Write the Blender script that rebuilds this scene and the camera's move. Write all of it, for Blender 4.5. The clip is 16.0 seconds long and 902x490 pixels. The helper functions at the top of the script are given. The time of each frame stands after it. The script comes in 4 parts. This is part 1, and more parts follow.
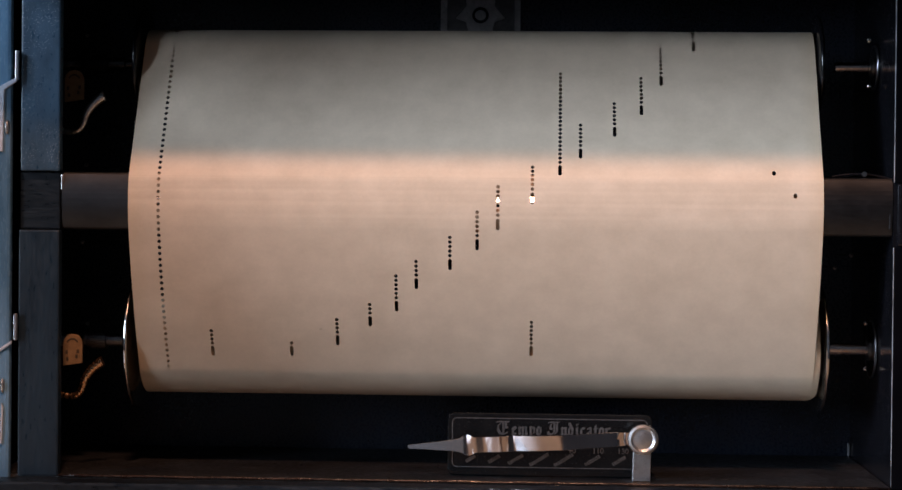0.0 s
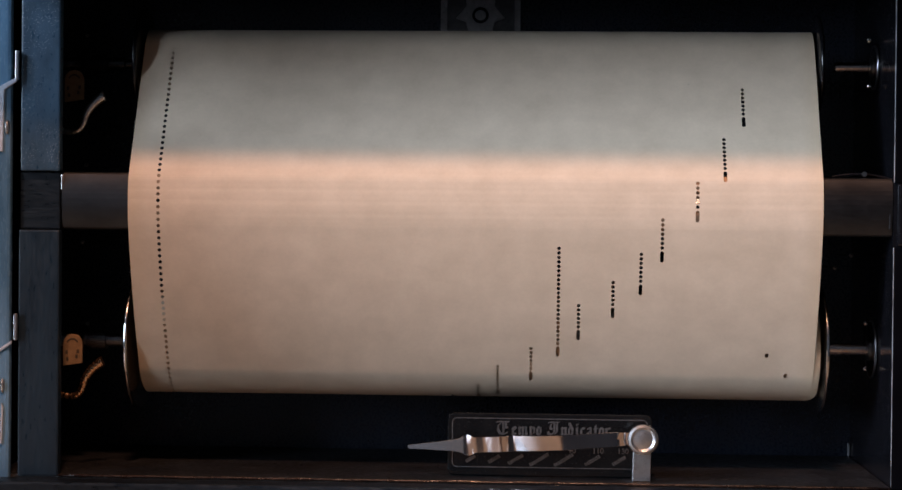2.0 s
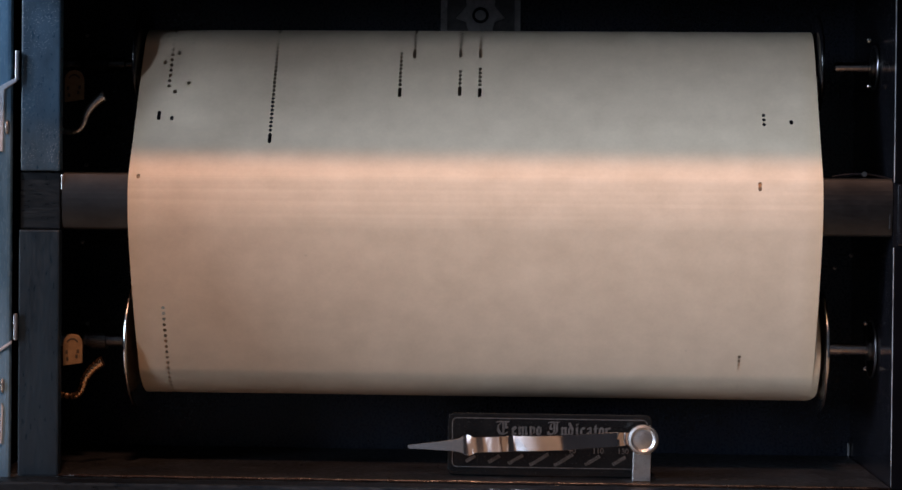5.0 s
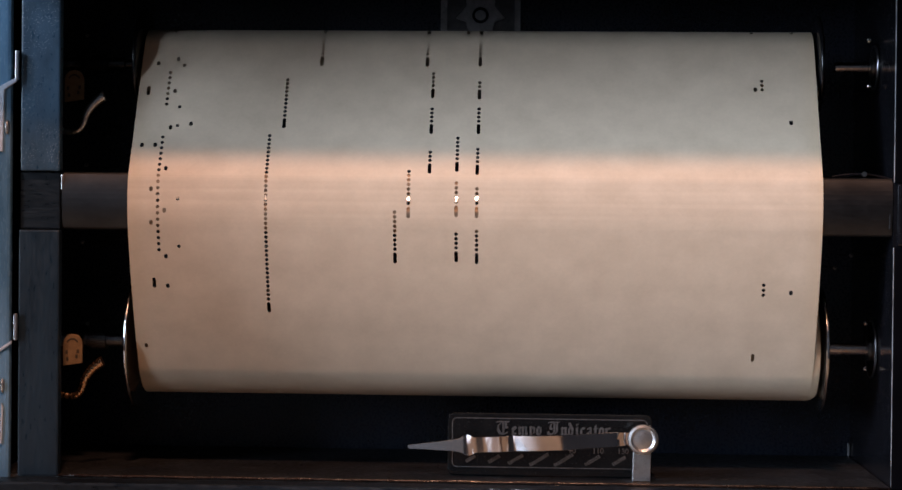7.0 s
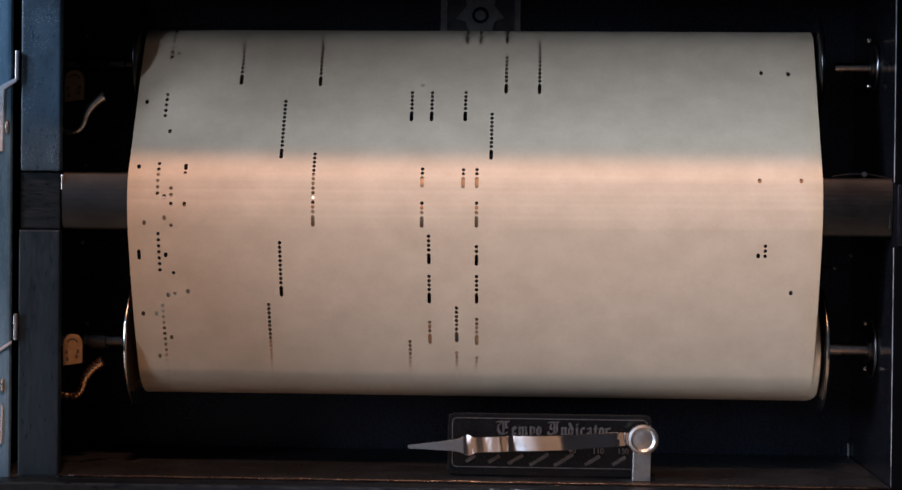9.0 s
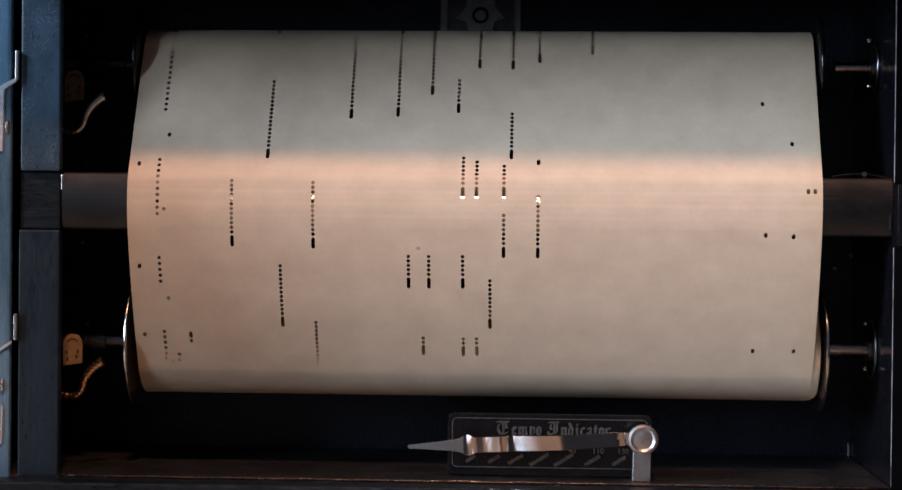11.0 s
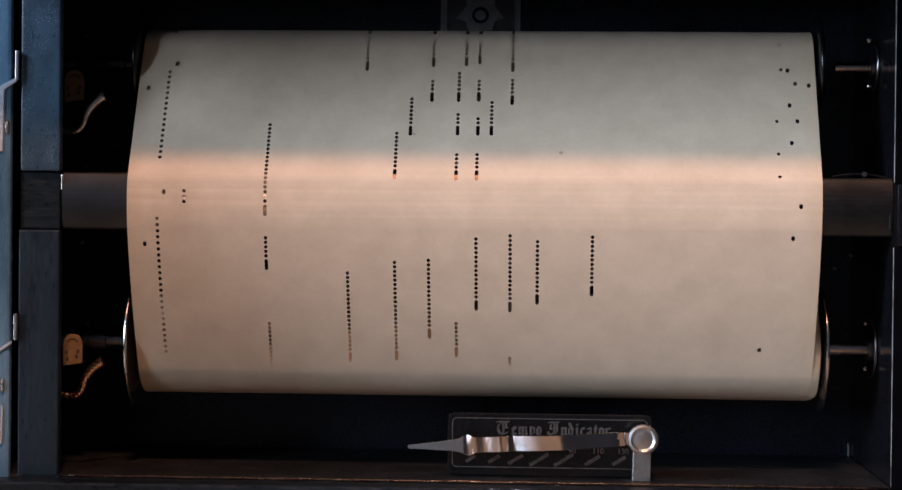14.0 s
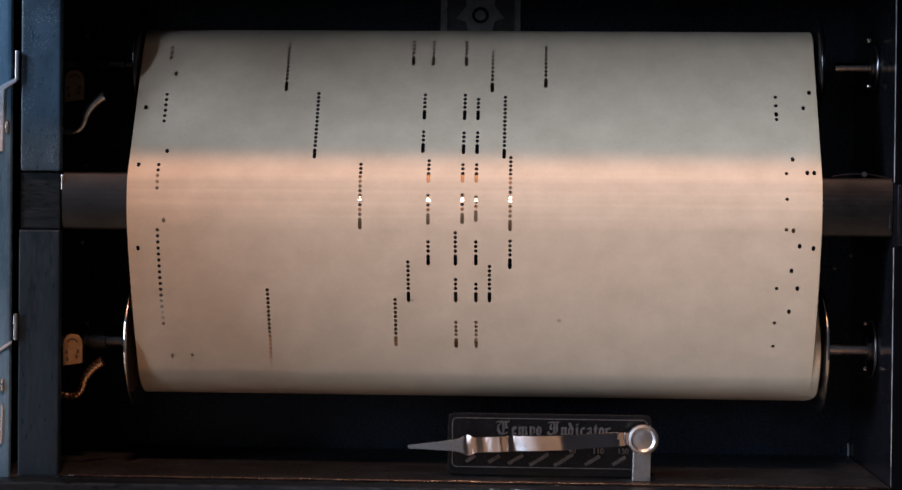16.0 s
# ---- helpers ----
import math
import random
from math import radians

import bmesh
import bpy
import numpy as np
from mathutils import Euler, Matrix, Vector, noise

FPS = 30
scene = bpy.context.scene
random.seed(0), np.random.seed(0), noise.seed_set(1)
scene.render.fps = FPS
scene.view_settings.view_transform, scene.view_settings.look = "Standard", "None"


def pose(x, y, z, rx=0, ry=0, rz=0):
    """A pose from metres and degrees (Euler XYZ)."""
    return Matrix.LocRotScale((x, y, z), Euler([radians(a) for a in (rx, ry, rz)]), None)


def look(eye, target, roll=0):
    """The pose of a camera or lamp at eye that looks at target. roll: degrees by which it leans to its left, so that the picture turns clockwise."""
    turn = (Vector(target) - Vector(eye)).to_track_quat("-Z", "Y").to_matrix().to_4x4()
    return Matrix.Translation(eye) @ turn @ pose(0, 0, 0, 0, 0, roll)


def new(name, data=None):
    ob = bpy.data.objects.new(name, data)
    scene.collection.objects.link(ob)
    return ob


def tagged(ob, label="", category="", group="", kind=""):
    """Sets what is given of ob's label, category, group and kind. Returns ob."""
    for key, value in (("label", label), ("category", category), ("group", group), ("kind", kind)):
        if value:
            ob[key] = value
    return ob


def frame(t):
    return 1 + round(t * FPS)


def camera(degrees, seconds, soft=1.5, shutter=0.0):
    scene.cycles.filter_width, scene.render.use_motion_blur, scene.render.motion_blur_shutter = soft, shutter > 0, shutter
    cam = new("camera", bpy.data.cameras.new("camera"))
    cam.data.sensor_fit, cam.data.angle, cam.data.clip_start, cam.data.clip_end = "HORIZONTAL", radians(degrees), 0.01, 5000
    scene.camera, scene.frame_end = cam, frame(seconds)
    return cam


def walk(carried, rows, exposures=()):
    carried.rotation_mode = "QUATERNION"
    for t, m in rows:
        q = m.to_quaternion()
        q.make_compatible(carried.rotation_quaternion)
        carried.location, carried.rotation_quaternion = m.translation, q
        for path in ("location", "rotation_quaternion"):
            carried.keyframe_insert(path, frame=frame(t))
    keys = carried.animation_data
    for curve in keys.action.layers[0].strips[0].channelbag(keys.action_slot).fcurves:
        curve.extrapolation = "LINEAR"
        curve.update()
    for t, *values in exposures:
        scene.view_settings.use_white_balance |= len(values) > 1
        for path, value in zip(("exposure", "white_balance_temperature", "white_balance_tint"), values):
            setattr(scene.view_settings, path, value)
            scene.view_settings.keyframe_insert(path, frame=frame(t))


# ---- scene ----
# The camera stands still in front of the open spool box, 0.75 m from the tracker bar.
# x runs along the bar, y goes away from the camera, z is up; the origin is the middle of the bar's face.
EYE = (0.0300, -0.75, -0.0078)
AIM = (0.0300 - 0.05150, -0.75 + 0.99860, -0.0078 - 0.01212)
cam = camera(27.73, 16.0, soft=1.5)
walk(cam, [(0.0, look(EYE, AIM, 0.528)), (16.0, look(EYE, AIM, 0.528))], [(0.0, 0.0), (16.0, 0.0)])

# ---- light: two windows in one wall, one warm lamp above the piano ----
world = bpy.data.worlds.new("room_air")
scene.world = world
world.use_nodes = True
world.node_tree.nodes["Background"].inputs["Color"].default_value = (0.55, 0.65, 0.8, 1)
world.node_tree.nodes["Background"].inputs["Strength"].default_value = 0.015


def lamp(name, kind, m, energy, colour, **more):
    data = bpy.data.lights.new(name, kind)
    data.energy, data.color = energy, colour
    ob = new(name, data)
    ob.matrix_world = m
    if kind == "AREA":
        data.shape, data.size, data.size_y = "RECTANGLE", more["size"], more["size_y"]
    else:
        data.shadow_soft_size = more["soft"]
    return ob


lamp("window_light", "AREA", look((-2.59, -2.40, 0.92), (0, -2.40, 0.92)), 46, (0.775, 0.92, 1.165), size=0.66, size_y=1.5)
lamp("window_light", "AREA", look((-2.59, -1.30, 0.92), (0, -1.30, 0.92)), 146, (0.775, 0.92, 1.165), size=0.72, size_y=1.6)
lamp("ceiling_lamp_light", "POINT", pose(-0.03, -0.66, 0.98), 42, (1.0, 0.505, 0.318), soft=0.055)


# ---- materials ----
def material(name):
    m = bpy.data.materials.new(name)
    m.use_nodes = True
    nt = m.node_tree
    return m, nt, nt.nodes["Principled BSDF"]


def node(nt, kind, **values):
    n = nt.nodes.new(kind)
    for key, value in values.items():
        n.inputs[key].default_value = value
    return n


def ramp(nt, source, stops):
    n = nt.nodes.new("ShaderNodeValToRGB")
    e = n.color_ramp.elements
    while len(e) < len(stops):
        e.new(0.5)
    for i, (at, c) in enumerate(stops):
        e[i].position, e[i].color = at, (*c, 1) if len(c) == 3 else c
    nt.links.new(source, n.inputs["Fac"])
    return n.outputs["Color"]


def surface(name, dark, light, rough, metal=0.0, scale=60.0, stretch=(1, 1, 1), bump=0.05, rough_spread=0.12, dust=0.0, coat=0.0, fine=900.0):
    """A surface with blotches at one scale and grain at a finer one."""
    m, nt, b = material(name)
    co = nt.nodes.new("ShaderNodeTexCoord")
    mp = node(nt, "ShaderNodeMapping", Scale=stretch)
    nt.links.new(co.outputs["Object"], mp.inputs["Vector"])
    big = node(nt, "ShaderNodeTexNoise", Scale=scale, Detail=5.0, Roughness=0.6)
    small = node(nt, "ShaderNodeTexNoise", Scale=fine, Detail=3.0)
    for n in (big, small):
        nt.links.new(mp.outputs["Vector"], n.inputs["Vector"])
    colour = ramp(nt, big.outputs["Fac"], [(0.3, dark), (0.7, light)])
    if dust:
        speck = node(nt, "ShaderNodeTexVoronoi", Scale=1300.0)
        nt.links.new(co.outputs["Object"], speck.inputs["Vector"])
        patch = node(nt, "ShaderNodeTexNoise", Scale=45.0, Detail=4.0)
        nt.links.new(co.outputs["Object"], patch.inputs["Vector"])
        a = ramp(nt, speck.outputs["Distance"], [(0.13, (1, 1, 1)), (0.26, (0, 0, 0))])
        c = ramp(nt, patch.outputs["Fac"], [(0.44, (0, 0, 0)), (0.60, (dust, dust, dust))])
        mul = nt.nodes.new("ShaderNodeMath")
        mul.operation = "MULTIPLY"
        nt.links.new(a, mul.inputs[0])
        nt.links.new(c, mul.inputs[1])
        mix = nt.nodes.new("ShaderNodeMixRGB")
        mix.inputs["Color2"].default_value = (0.55, 0.60, 0.66, 1)
        nt.links.new(mul.outputs[0], mix.inputs["Fac"])
        nt.links.new(colour, mix.inputs["Color1"])
        colour = mix.outputs["Color"]
    nt.links.new(colour, b.inputs["Base Color"])
    r = ramp(nt, small.outputs["Fac"], [(0.3, (max(rough - rough_spread, 0.02),) * 3), (0.7, (rough + rough_spread,) * 3)])
    nt.links.new(r, b.inputs["Roughness"])
    b.inputs["Metallic"].default_value = metal
    b.inputs["Coat Weight"].default_value = coat
    if bump:
        bp = node(nt, "ShaderNodeBump", Strength=bump, Distance=0.0004)
        nt.links.new(small.outputs["Fac"], bp.inputs["Height"])
        nt.links.new(bp.outputs["Normal"], b.inputs["Normal"])
    return m


def paper_surface(name, dark, light):
    """Old roll paper: fibres along the roll, faint clouds and specks, continuous along the sheet."""
    m, nt, b = material(name)
    at = nt.nodes.new("ShaderNodeAttribute")
    at.attribute_name = "on_sheet"
    cloud = node(nt, "ShaderNodeTexNoise", Scale=62.0, Detail=5.0, Roughness=0.6)
    fibre = node(nt, "ShaderNodeTexNoise", Scale=700.0, Detail=3.0)
    speck = node(nt, "ShaderNodeTexVoronoi", Scale=24.0)
    mp = node(nt, "ShaderNodeMapping", Scale=(1.0, 1.0, 1.2))
    nt.links.new(at.outputs["Vector"], mp.inputs["Vector"])
    for n in (cloud, fibre, speck):
        nt.links.new(mp.outputs["Vector"], n.inputs["Vector"])
    base = ramp(nt, cloud.outputs["Fac"], [(0.3, dark), (0.72, light)])
    grain = nt.nodes.new("ShaderNodeMixRGB")
    grain.blend_type = "MULTIPLY"
    grain.inputs["Fac"].default_value = 1.0
    nt.links.new(base, grain.inputs["Color1"])
    nt.links.new(ramp(nt, fibre.outputs["Fac"], [(0.3, (0.965, 0.965, 0.965)), (0.7, (1, 1, 1))]), grain.inputs["Color2"])
    dot = nt.nodes.new("ShaderNodeMixRGB")
    dot.inputs["Color2"].default_value = (0.2, 0.16, 0.11, 1)
    nt.links.new(ramp(nt, speck.outputs["Distance"], [(0.016, (0.55, 0.55, 0.55)), (0.03, (0, 0, 0))]), dot.inputs["Fac"])
    nt.links.new(grain.outputs["Color"], dot.inputs["Color1"])
    xyz = nt.nodes.new("ShaderNodeSeparateXYZ")
    nt.links.new(at.outputs["Vector"], xyz.inputs["Vector"])
    side = nt.nodes.new("ShaderNodeMath")
    side.operation = "ABSOLUTE"
    nt.links.new(xyz.outputs["X"], side.inputs[0])
    scaled = nt.nodes.new("ShaderNodeMath")
    scaled.operation = "MULTIPLY"
    scaled.inputs[1].default_value = 1 / 0.143
    nt.links.new(side.outputs[0], scaled.inputs[0])
    tone = nt.nodes.new("ShaderNodeMixRGB")
    tone.inputs["Color2"].default_value = (0.50, 0.36, 0.20, 1)
    nt.links.new(ramp(nt, scaled.outputs[0], [(0.945, (0, 0, 0)), (1.0, (0.3, 0.3, 0.3))]), tone.inputs["Fac"])
    nt.links.new(dot.outputs["Color"], tone.inputs["Color1"])
    nt.links.new(tone.outputs["Color"], b.inputs["Base Color"])
    b.inputs["Roughness"].default_value = 0.62
    b.inputs["Specular IOR Level"].default_value = 0.3
    # fine ridges pressed into the sheet where it is drawn over the bar
    place = nt.nodes.new("ShaderNodeNewGeometry")
    along = node(nt, "ShaderNodeMapping", Scale=(2.5, 0.0, 260.0))
    nt.links.new(place.outputs["Position"], along.inputs["Vector"])
    ridge = node(nt, "ShaderNodeTexNoise", Scale=1.0, Detail=1.0)
    nt.links.new(along.outputs["Vector"], ridge.inputs["Vector"])
    split = nt.nodes.new("ShaderNodeSeparateXYZ")
    nt.links.new(place.outputs["Position"], split.inputs["Vector"])
    near = nt.nodes.new("ShaderNodeMapRange")
    near.inputs["From Min"].default_value, near.inputs["From Max"].default_value = -0.013, 0.019
    nt.links.new(split.outputs["Z"], near.inputs["Value"])
    press = ramp(nt, near.outputs["Result"], [(0.0, (0, 0, 0)), (0.3, (1, 1, 1)), (0.75, (1, 1, 1)), (1.0, (0, 0, 0))])
    height = nt.nodes.new("ShaderNodeMath")
    height.operation = "MULTIPLY"
    nt.links.new(ridge.outputs["Fac"], height.inputs[0])
    nt.links.new(press, height.inputs[1])
    bp = node(nt, "ShaderNodeBump", Strength=1.0, Distance=0.00030)
    nt.links.new(height.outputs[0], bp.inputs["Height"])
    nt.links.new(bp.outputs["Normal"], b.inputs["Normal"])
    return m


PAPER = paper_surface("roll_paper", (0.578, 0.469, 0.340), (0.688, 0.565, 0.419))
EDGE_PAPER = surface("wound_paper_edge", (0.54, 0.44, 0.31), (0.66, 0.55, 0.40), 0.8, scale=300, stretch=(0.2, 1, 1), bump=0.0)
BLACK_WOOD = surface("ebonised_wood", (0.006, 0.007, 0.009), (0.013, 0.014, 0.017), 0.26, scale=30, stretch=(1, 1, 0.15), bump=0.08)
# black stiles: the blue is window light painted in, stronger on the upper one
DUSTY_WOOD_BLUE_LIT = surface("dusty_ebonised_wood_blue_lit", (0.016, 0.043, 0.073), (0.054, 0.109, 0.17), 0.36, scale=90, stretch=(1, 1, 0.4), bump=0.15, dust=0.6)
STILE_WOOD_BLUE_LIT = surface("worn_ebonised_wood_blue_lit", (0.006, 0.014, 0.024), (0.015, 0.033, 0.053), 0.38, scale=70, stretch=(1, 1, 0.2), bump=0.12)
SHELF_WOOD = surface("dust_filmed_shelf_wood", (0.002, 0.002, 0.0022), (0.010, 0.0102, 0.0112), 0.45, scale=55, stretch=(0.35, 1, 1), bump=0.2, rough_spread=0.2, dust=0.3)
# bluish patches stand for the window's hazy reflection in the black board
BACK_WOOD_HAZE = surface("black_back_with_blue_haze", (0.004, 0.006, 0.010), (0.015, 0.023, 0.040), 0.30, scale=14, bump=0.0)
# the case's blue streaks are the window's sheen, put into the base colour
CASE_SHEEN = surface("case_varnish_with_window_sheen", (0.025, 0.085, 0.155), (0.17, 0.33, 0.50), 0.22, scale=45, stretch=(1.6, 1, 0.3), bump=0.03, coat=0.5)
DULL_BRASS = surface("tarnished_bar_metal", (0.044, 0.045, 0.047), (0.085, 0.086, 0.088), 0.40, metal=1.0, scale=70, stretch=(0.5, 1, 1), bump=0.0, rough_spread=0.03)
RUBBED = surface("paper_rubbed_bar_metal", (0.22, 0.165, 0.115), (0.34, 0.26, 0.185), 0.52, metal=1.0, scale=120, stretch=(0.5, 1, 1), bump=0.0, rough_spread=0.05)
MIRROR_NICKEL = surface("mirror_bright_nickel", (0.64, 0.57, 0.555), (0.80, 0.72, 0.70), 0.13, metal=1.0, scale=160, bump=0.0, rough_spread=0.03, fine=5000.0)
# white-grey trim, tinted blue for the cool light that falls on it
COOL_LIT_TRIM = surface("pale_trim_cool_lit", (0.40, 0.47, 0.55), (0.62, 0.70, 0.78), 0.5, metal=0.2, scale=300, bump=0.1)
BRIGHT = surface("rubbed_bright_nickel", (0.60, 0.555, 0.545), (0.76, 0.71, 0.69), 0.24, metal=1.0, scale=160, bump=0.0, rough_spread=0.03, fine=5000.0)
GLINT_METAL = surface("whitened_glint_metal", (0.86, 0.90, 0.94), (0.93, 0.97, 1.0), 0.21, metal=1.0, scale=300, bump=0.02, rough_spread=0.04, fine=5000.0)
SATIN = surface("satin_nickel", (0.55, 0.55, 0.55), (0.72, 0.72, 0.71), 0.36, metal=1.0, scale=260, bump=0.04, fine=5000.0)
WORN_EDGE_AND_GLINT = surface("rubbed_edge_and_corner_glint", (0.01, 0.01, 0.01), (0.45, 0.46, 0.48), 0.35, scale=260, stretch=(1, 1, 0.5), bump=0.1)
NICKEL = surface("worn_nickel", (0.60, 0.58, 0.56), (0.78, 0.76, 0.74), 0.16, metal=1.0, scale=160, bump=0.03, rough_spread=0.06, fine=5000.0)
STEEL = surface("grey_steel", (0.26, 0.26, 0.27), (0.42, 0.42, 0.43), 0.3, metal=1.0, scale=200, bump=0.05, fine=5000.0)
BLACK_METAL = surface("black_enamel", (0.003, 0.003, 0.0035), (0.006, 0.006, 0.008), 0.17, scale=120, bump=0.03)
COPPER_WIRE = surface("oxidised_lever_metal", (0.46, 0.25, 0.13), (0.80, 0.48, 0.28), 0.28, metal=1.0, scale=500, bump=0.12)
IVORY = surface("yellowed_ivory_card", (0.20, 0.128, 0.066), (0.32, 0.215, 0.118), 0.6, scale=400, bump=0.05)
DARK_INK = surface("faded_dark_ink", (0.04, 0.03, 0.02), (0.09, 0.07, 0.05), 0.6, scale=900, bump=0)
PLATE_ENAMEL = surface("dial_plate_enamel", (0.004, 0.004, 0.0045), (0.009, 0.009, 0.009), 0.18, scale=140, bump=0.05)
PLATE_SILVER = surface("rubbed_silver_print", (0.06, 0.06, 0.06), (0.16, 0.155, 0.15), 0.45, metal=0.6, scale=900, bump=0.1)
LOCK_METAL = surface("blackened_lock_plate", (0.10, 0.095, 0.095), (0.20, 0.19, 0.185), 0.4, metal=0.2, scale=200, bump=0.2)
# paler than the plate, for its rim, emblem and keyhole
PALE_LOCK = surface("pale_embossing", (0.34, 0.325, 0.32), (0.56, 0.54, 0.53), 0.38, metal=0.3, scale=260, bump=0.2)
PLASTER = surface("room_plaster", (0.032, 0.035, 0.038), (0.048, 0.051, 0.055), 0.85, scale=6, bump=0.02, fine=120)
ROOM_FLOOR = surface("room_boards", (0.10, 0.06, 0.035), (0.17, 0.10, 0.06), 0.45, scale=8, stretch=(1, 8, 1), bump=0.03, fine=160)
BOUNCE_WOOD = surface("warm_bounce_wood", (0.20, 0.150, 0.09), (0.32, 0.26, 0.17), 0.45, scale=10, stretch=(0.2, 4, 1), bump=0.03)
MATTE_BLACK = surface("dull_black_stain", (0.0015, 0.0015, 0.002), (0.003, 0.003, 0.004), 0.85, scale=30, bump=0.0)
MATTE_BLACK.node_tree.nodes["Principled BSDF"].inputs["Specular IOR Level"].default_value = 0.01
LIP_GLINT = surface("glossy_brown_lip_glint", (0.003, 0.002, 0.002), (0.030, 0.015, 0.009), 0.30, scale=24, stretch=(0.5, 1, 1), bump=0.1)
RAIL_WOOD = surface("blue_black_rail_wood", (0.002, 0.0045, 0.0075), (0.006, 0.011, 0.017), 0.36, scale=60, stretch=(0.2, 1, 1), bump=0.1)
HOLE_SHADE = surface("hole_shade_black", (0.003, 0.003, 0.003), (0.006, 0.006, 0.006), 0.9, bump=0)


# ---- builders ----
def thing(name, at, label, category, group="", kind=""):
    ob = new(name)
    ob.location = at
    ob.empty_display_size = 0.005
    return tagged(ob, label, category, group, kind)


def part(name, bm, mat, parent, label="", smooth=False):
    """Links a bmesh in world coordinates as one mesh under a thing or part."""
    base, o = Vector((0, 0, 0)), parent
    while o:
        base += o.location
        o = o.parent
    bm.transform(Matrix.Translation(-base))
    me = bpy.data.meshes.new(name)
    for f in bm.faces:
        f.smooth = smooth
    bm.to_mesh(me)
    bm.free()
    me.materials.append(mat)
    ob = new(name, me)
    ob.parent = parent
    if label:
        tagged(ob, label)
    return ob


def solo(name, bm, mat, label, category, kind="", smooth=False):
    ob = part(name, bm, mat, None, smooth=smooth)
    return tagged(ob, label, category, kind=kind)


def block(x0, x1, y0, y1, z0, z1, edge=0.0, bm=None):
    bm = bm or bmesh.new()
    made = bmesh.ops.create_cube(bm, size=1.0, matrix=Matrix.Translation(((x0 + x1) / 2, (y0 + y1) / 2, (z0 + z1) / 2)) @ Matrix.Diagonal((x1 - x0, y1 - y0, z1 - z0, 1)))
    if edge:
        edges = {e for v in made["verts"] for e in v.link_edges}
        bmesh.ops.bevel(bm, geom=list(edges), offset=edge, segments=2, affect="EDGES", profile=0.6)
    return bm


def lathe(profile, centre, axis="X", steps=48, bm=None):
    """Turns (along, radius) pairs round an axis through centre."""
    bm = bm or bmesh.new()
    turn = {"X": Matrix.Rotation(math.pi / 2, 4, "Y"), "Y": Matrix.Rotation(-math.pi / 2, 4, "X"), "Z": Matrix.Identity(4)}[axis]
    m = Matrix.Translation(centre) @ turn
    rings = []
    for along, r in profile:
        if r < 1e-7:
            rings.append([bm.verts.new(m @ Vector((0, 0, along)))])
        else:
            rings.append([bm.verts.new(m @ Vector((r * math.cos(a), r * math.sin(a), along))) for a in (2 * math.pi * i / steps for i in range(steps))])
    for a, b in zip(rings, rings[1:]):
        for i in range(steps):
            j = (i + 1) % steps
            quad = [a[i % len(a)], a[j % len(a)], b[j % len(b)], b[i % len(b)]]
            quad = list(dict.fromkeys(quad))
            if len(quad) > 2:
                bm.faces.new(quad)
    bmesh.ops.recalc_face_normals(bm, faces=bm.faces)
    return bm


def tube(points, radii, steps=14, flat=1.0, bm=None):
    """A round rod through points (in x, y, z) with a radius at each; flat squeezes it along y."""
    bm = bm or bmesh.new()
    pts = [Vector(p) for p in points]
    rings = []
    for i, p in enumerate(pts):
        d = (pts[min(i + 1, len(pts) - 1)] - pts[max(i - 1, 0)]).normalized()
        side = d.cross(Vector((0, 1, 0))).normalized()
        up = side.cross(d)
        rings.append([bm.verts.new(p + radii[i] * (math.cos(a) * side + flat * math.sin(a) * up)) for a in (2 * math.pi * k / steps for k in range(steps))])
    for a, b in zip(rings, rings[1:]):
        for k in range(steps):
            bm.faces.new([a[k], a[(k + 1) % steps], b[(k + 1) % steps], b[k]])
    bm.faces.new(rings[0])
    bm.faces.new(rings[-1])
    bmesh.ops.recalc_face_normals(bm, faces=bm.faces)
    return bm


def curve_points(ctrl, n=8):
    """A smooth line through control points."""
    c = [Vector(p) for p in ctrl]
    out = []
    for i in range(len(c) - 1):
        p0, p1, p2, p3 = c[max(i - 1, 0)], c[i], c[i + 1], c[min(i + 2, len(c) - 1)]
        for k in range(n):
            t = k / n
            out.append(0.5 * ((2 * p1) + (p2 - p0) * t + (2 * p0 - 5 * p1 + 4 * p2 - p3) * t * t + (3 * p1 - p0 - 3 * p2 + p3) * t ** 3))
    return out + [c[-1]]


def slab(outline, y0, y1, edge=0.0, bm=None):
    """A flat piece with an outline in (x, z), from depth y0 (front) to y1."""
    bm = bm or bmesh.new()
    front = [bm.verts.new((x, y0, z)) for x, z in outline]
    back = [bm.verts.new((x, y1, z)) for x, z in outline]
    f = bm.faces.new(front)
    bm.faces.new(back[::-1])
    n = len(outline)
    for i in range(n):
        bm.faces.new([front[i], back[i], back[(i + 1) % n], front[(i + 1) % n]])
    bmesh.ops.recalc_face_normals(bm, faces=bm.faces)
    if edge:
        bmesh.ops.bevel(bm, geom=list(f.edges), offset=edge, segments=2, affect="EDGES", profile=0.6)
    return bm


def round_rect(x0, x1, z0, z1, r, n=6):
    pts = []
    for cx, cz, a0 in ((x1 - r, z1 - r, 0), (x0 + r, z1 - r, 90), (x0 + r, z0 + r, 180), (x1 - r, z0 + r, 270)):
        pts += [(cx + r * math.cos(radians(a0 + 90 * k / n)), cz + r * math.sin(radians(a0 + 90 * k / n))) for k in range(n + 1)]
    return pts


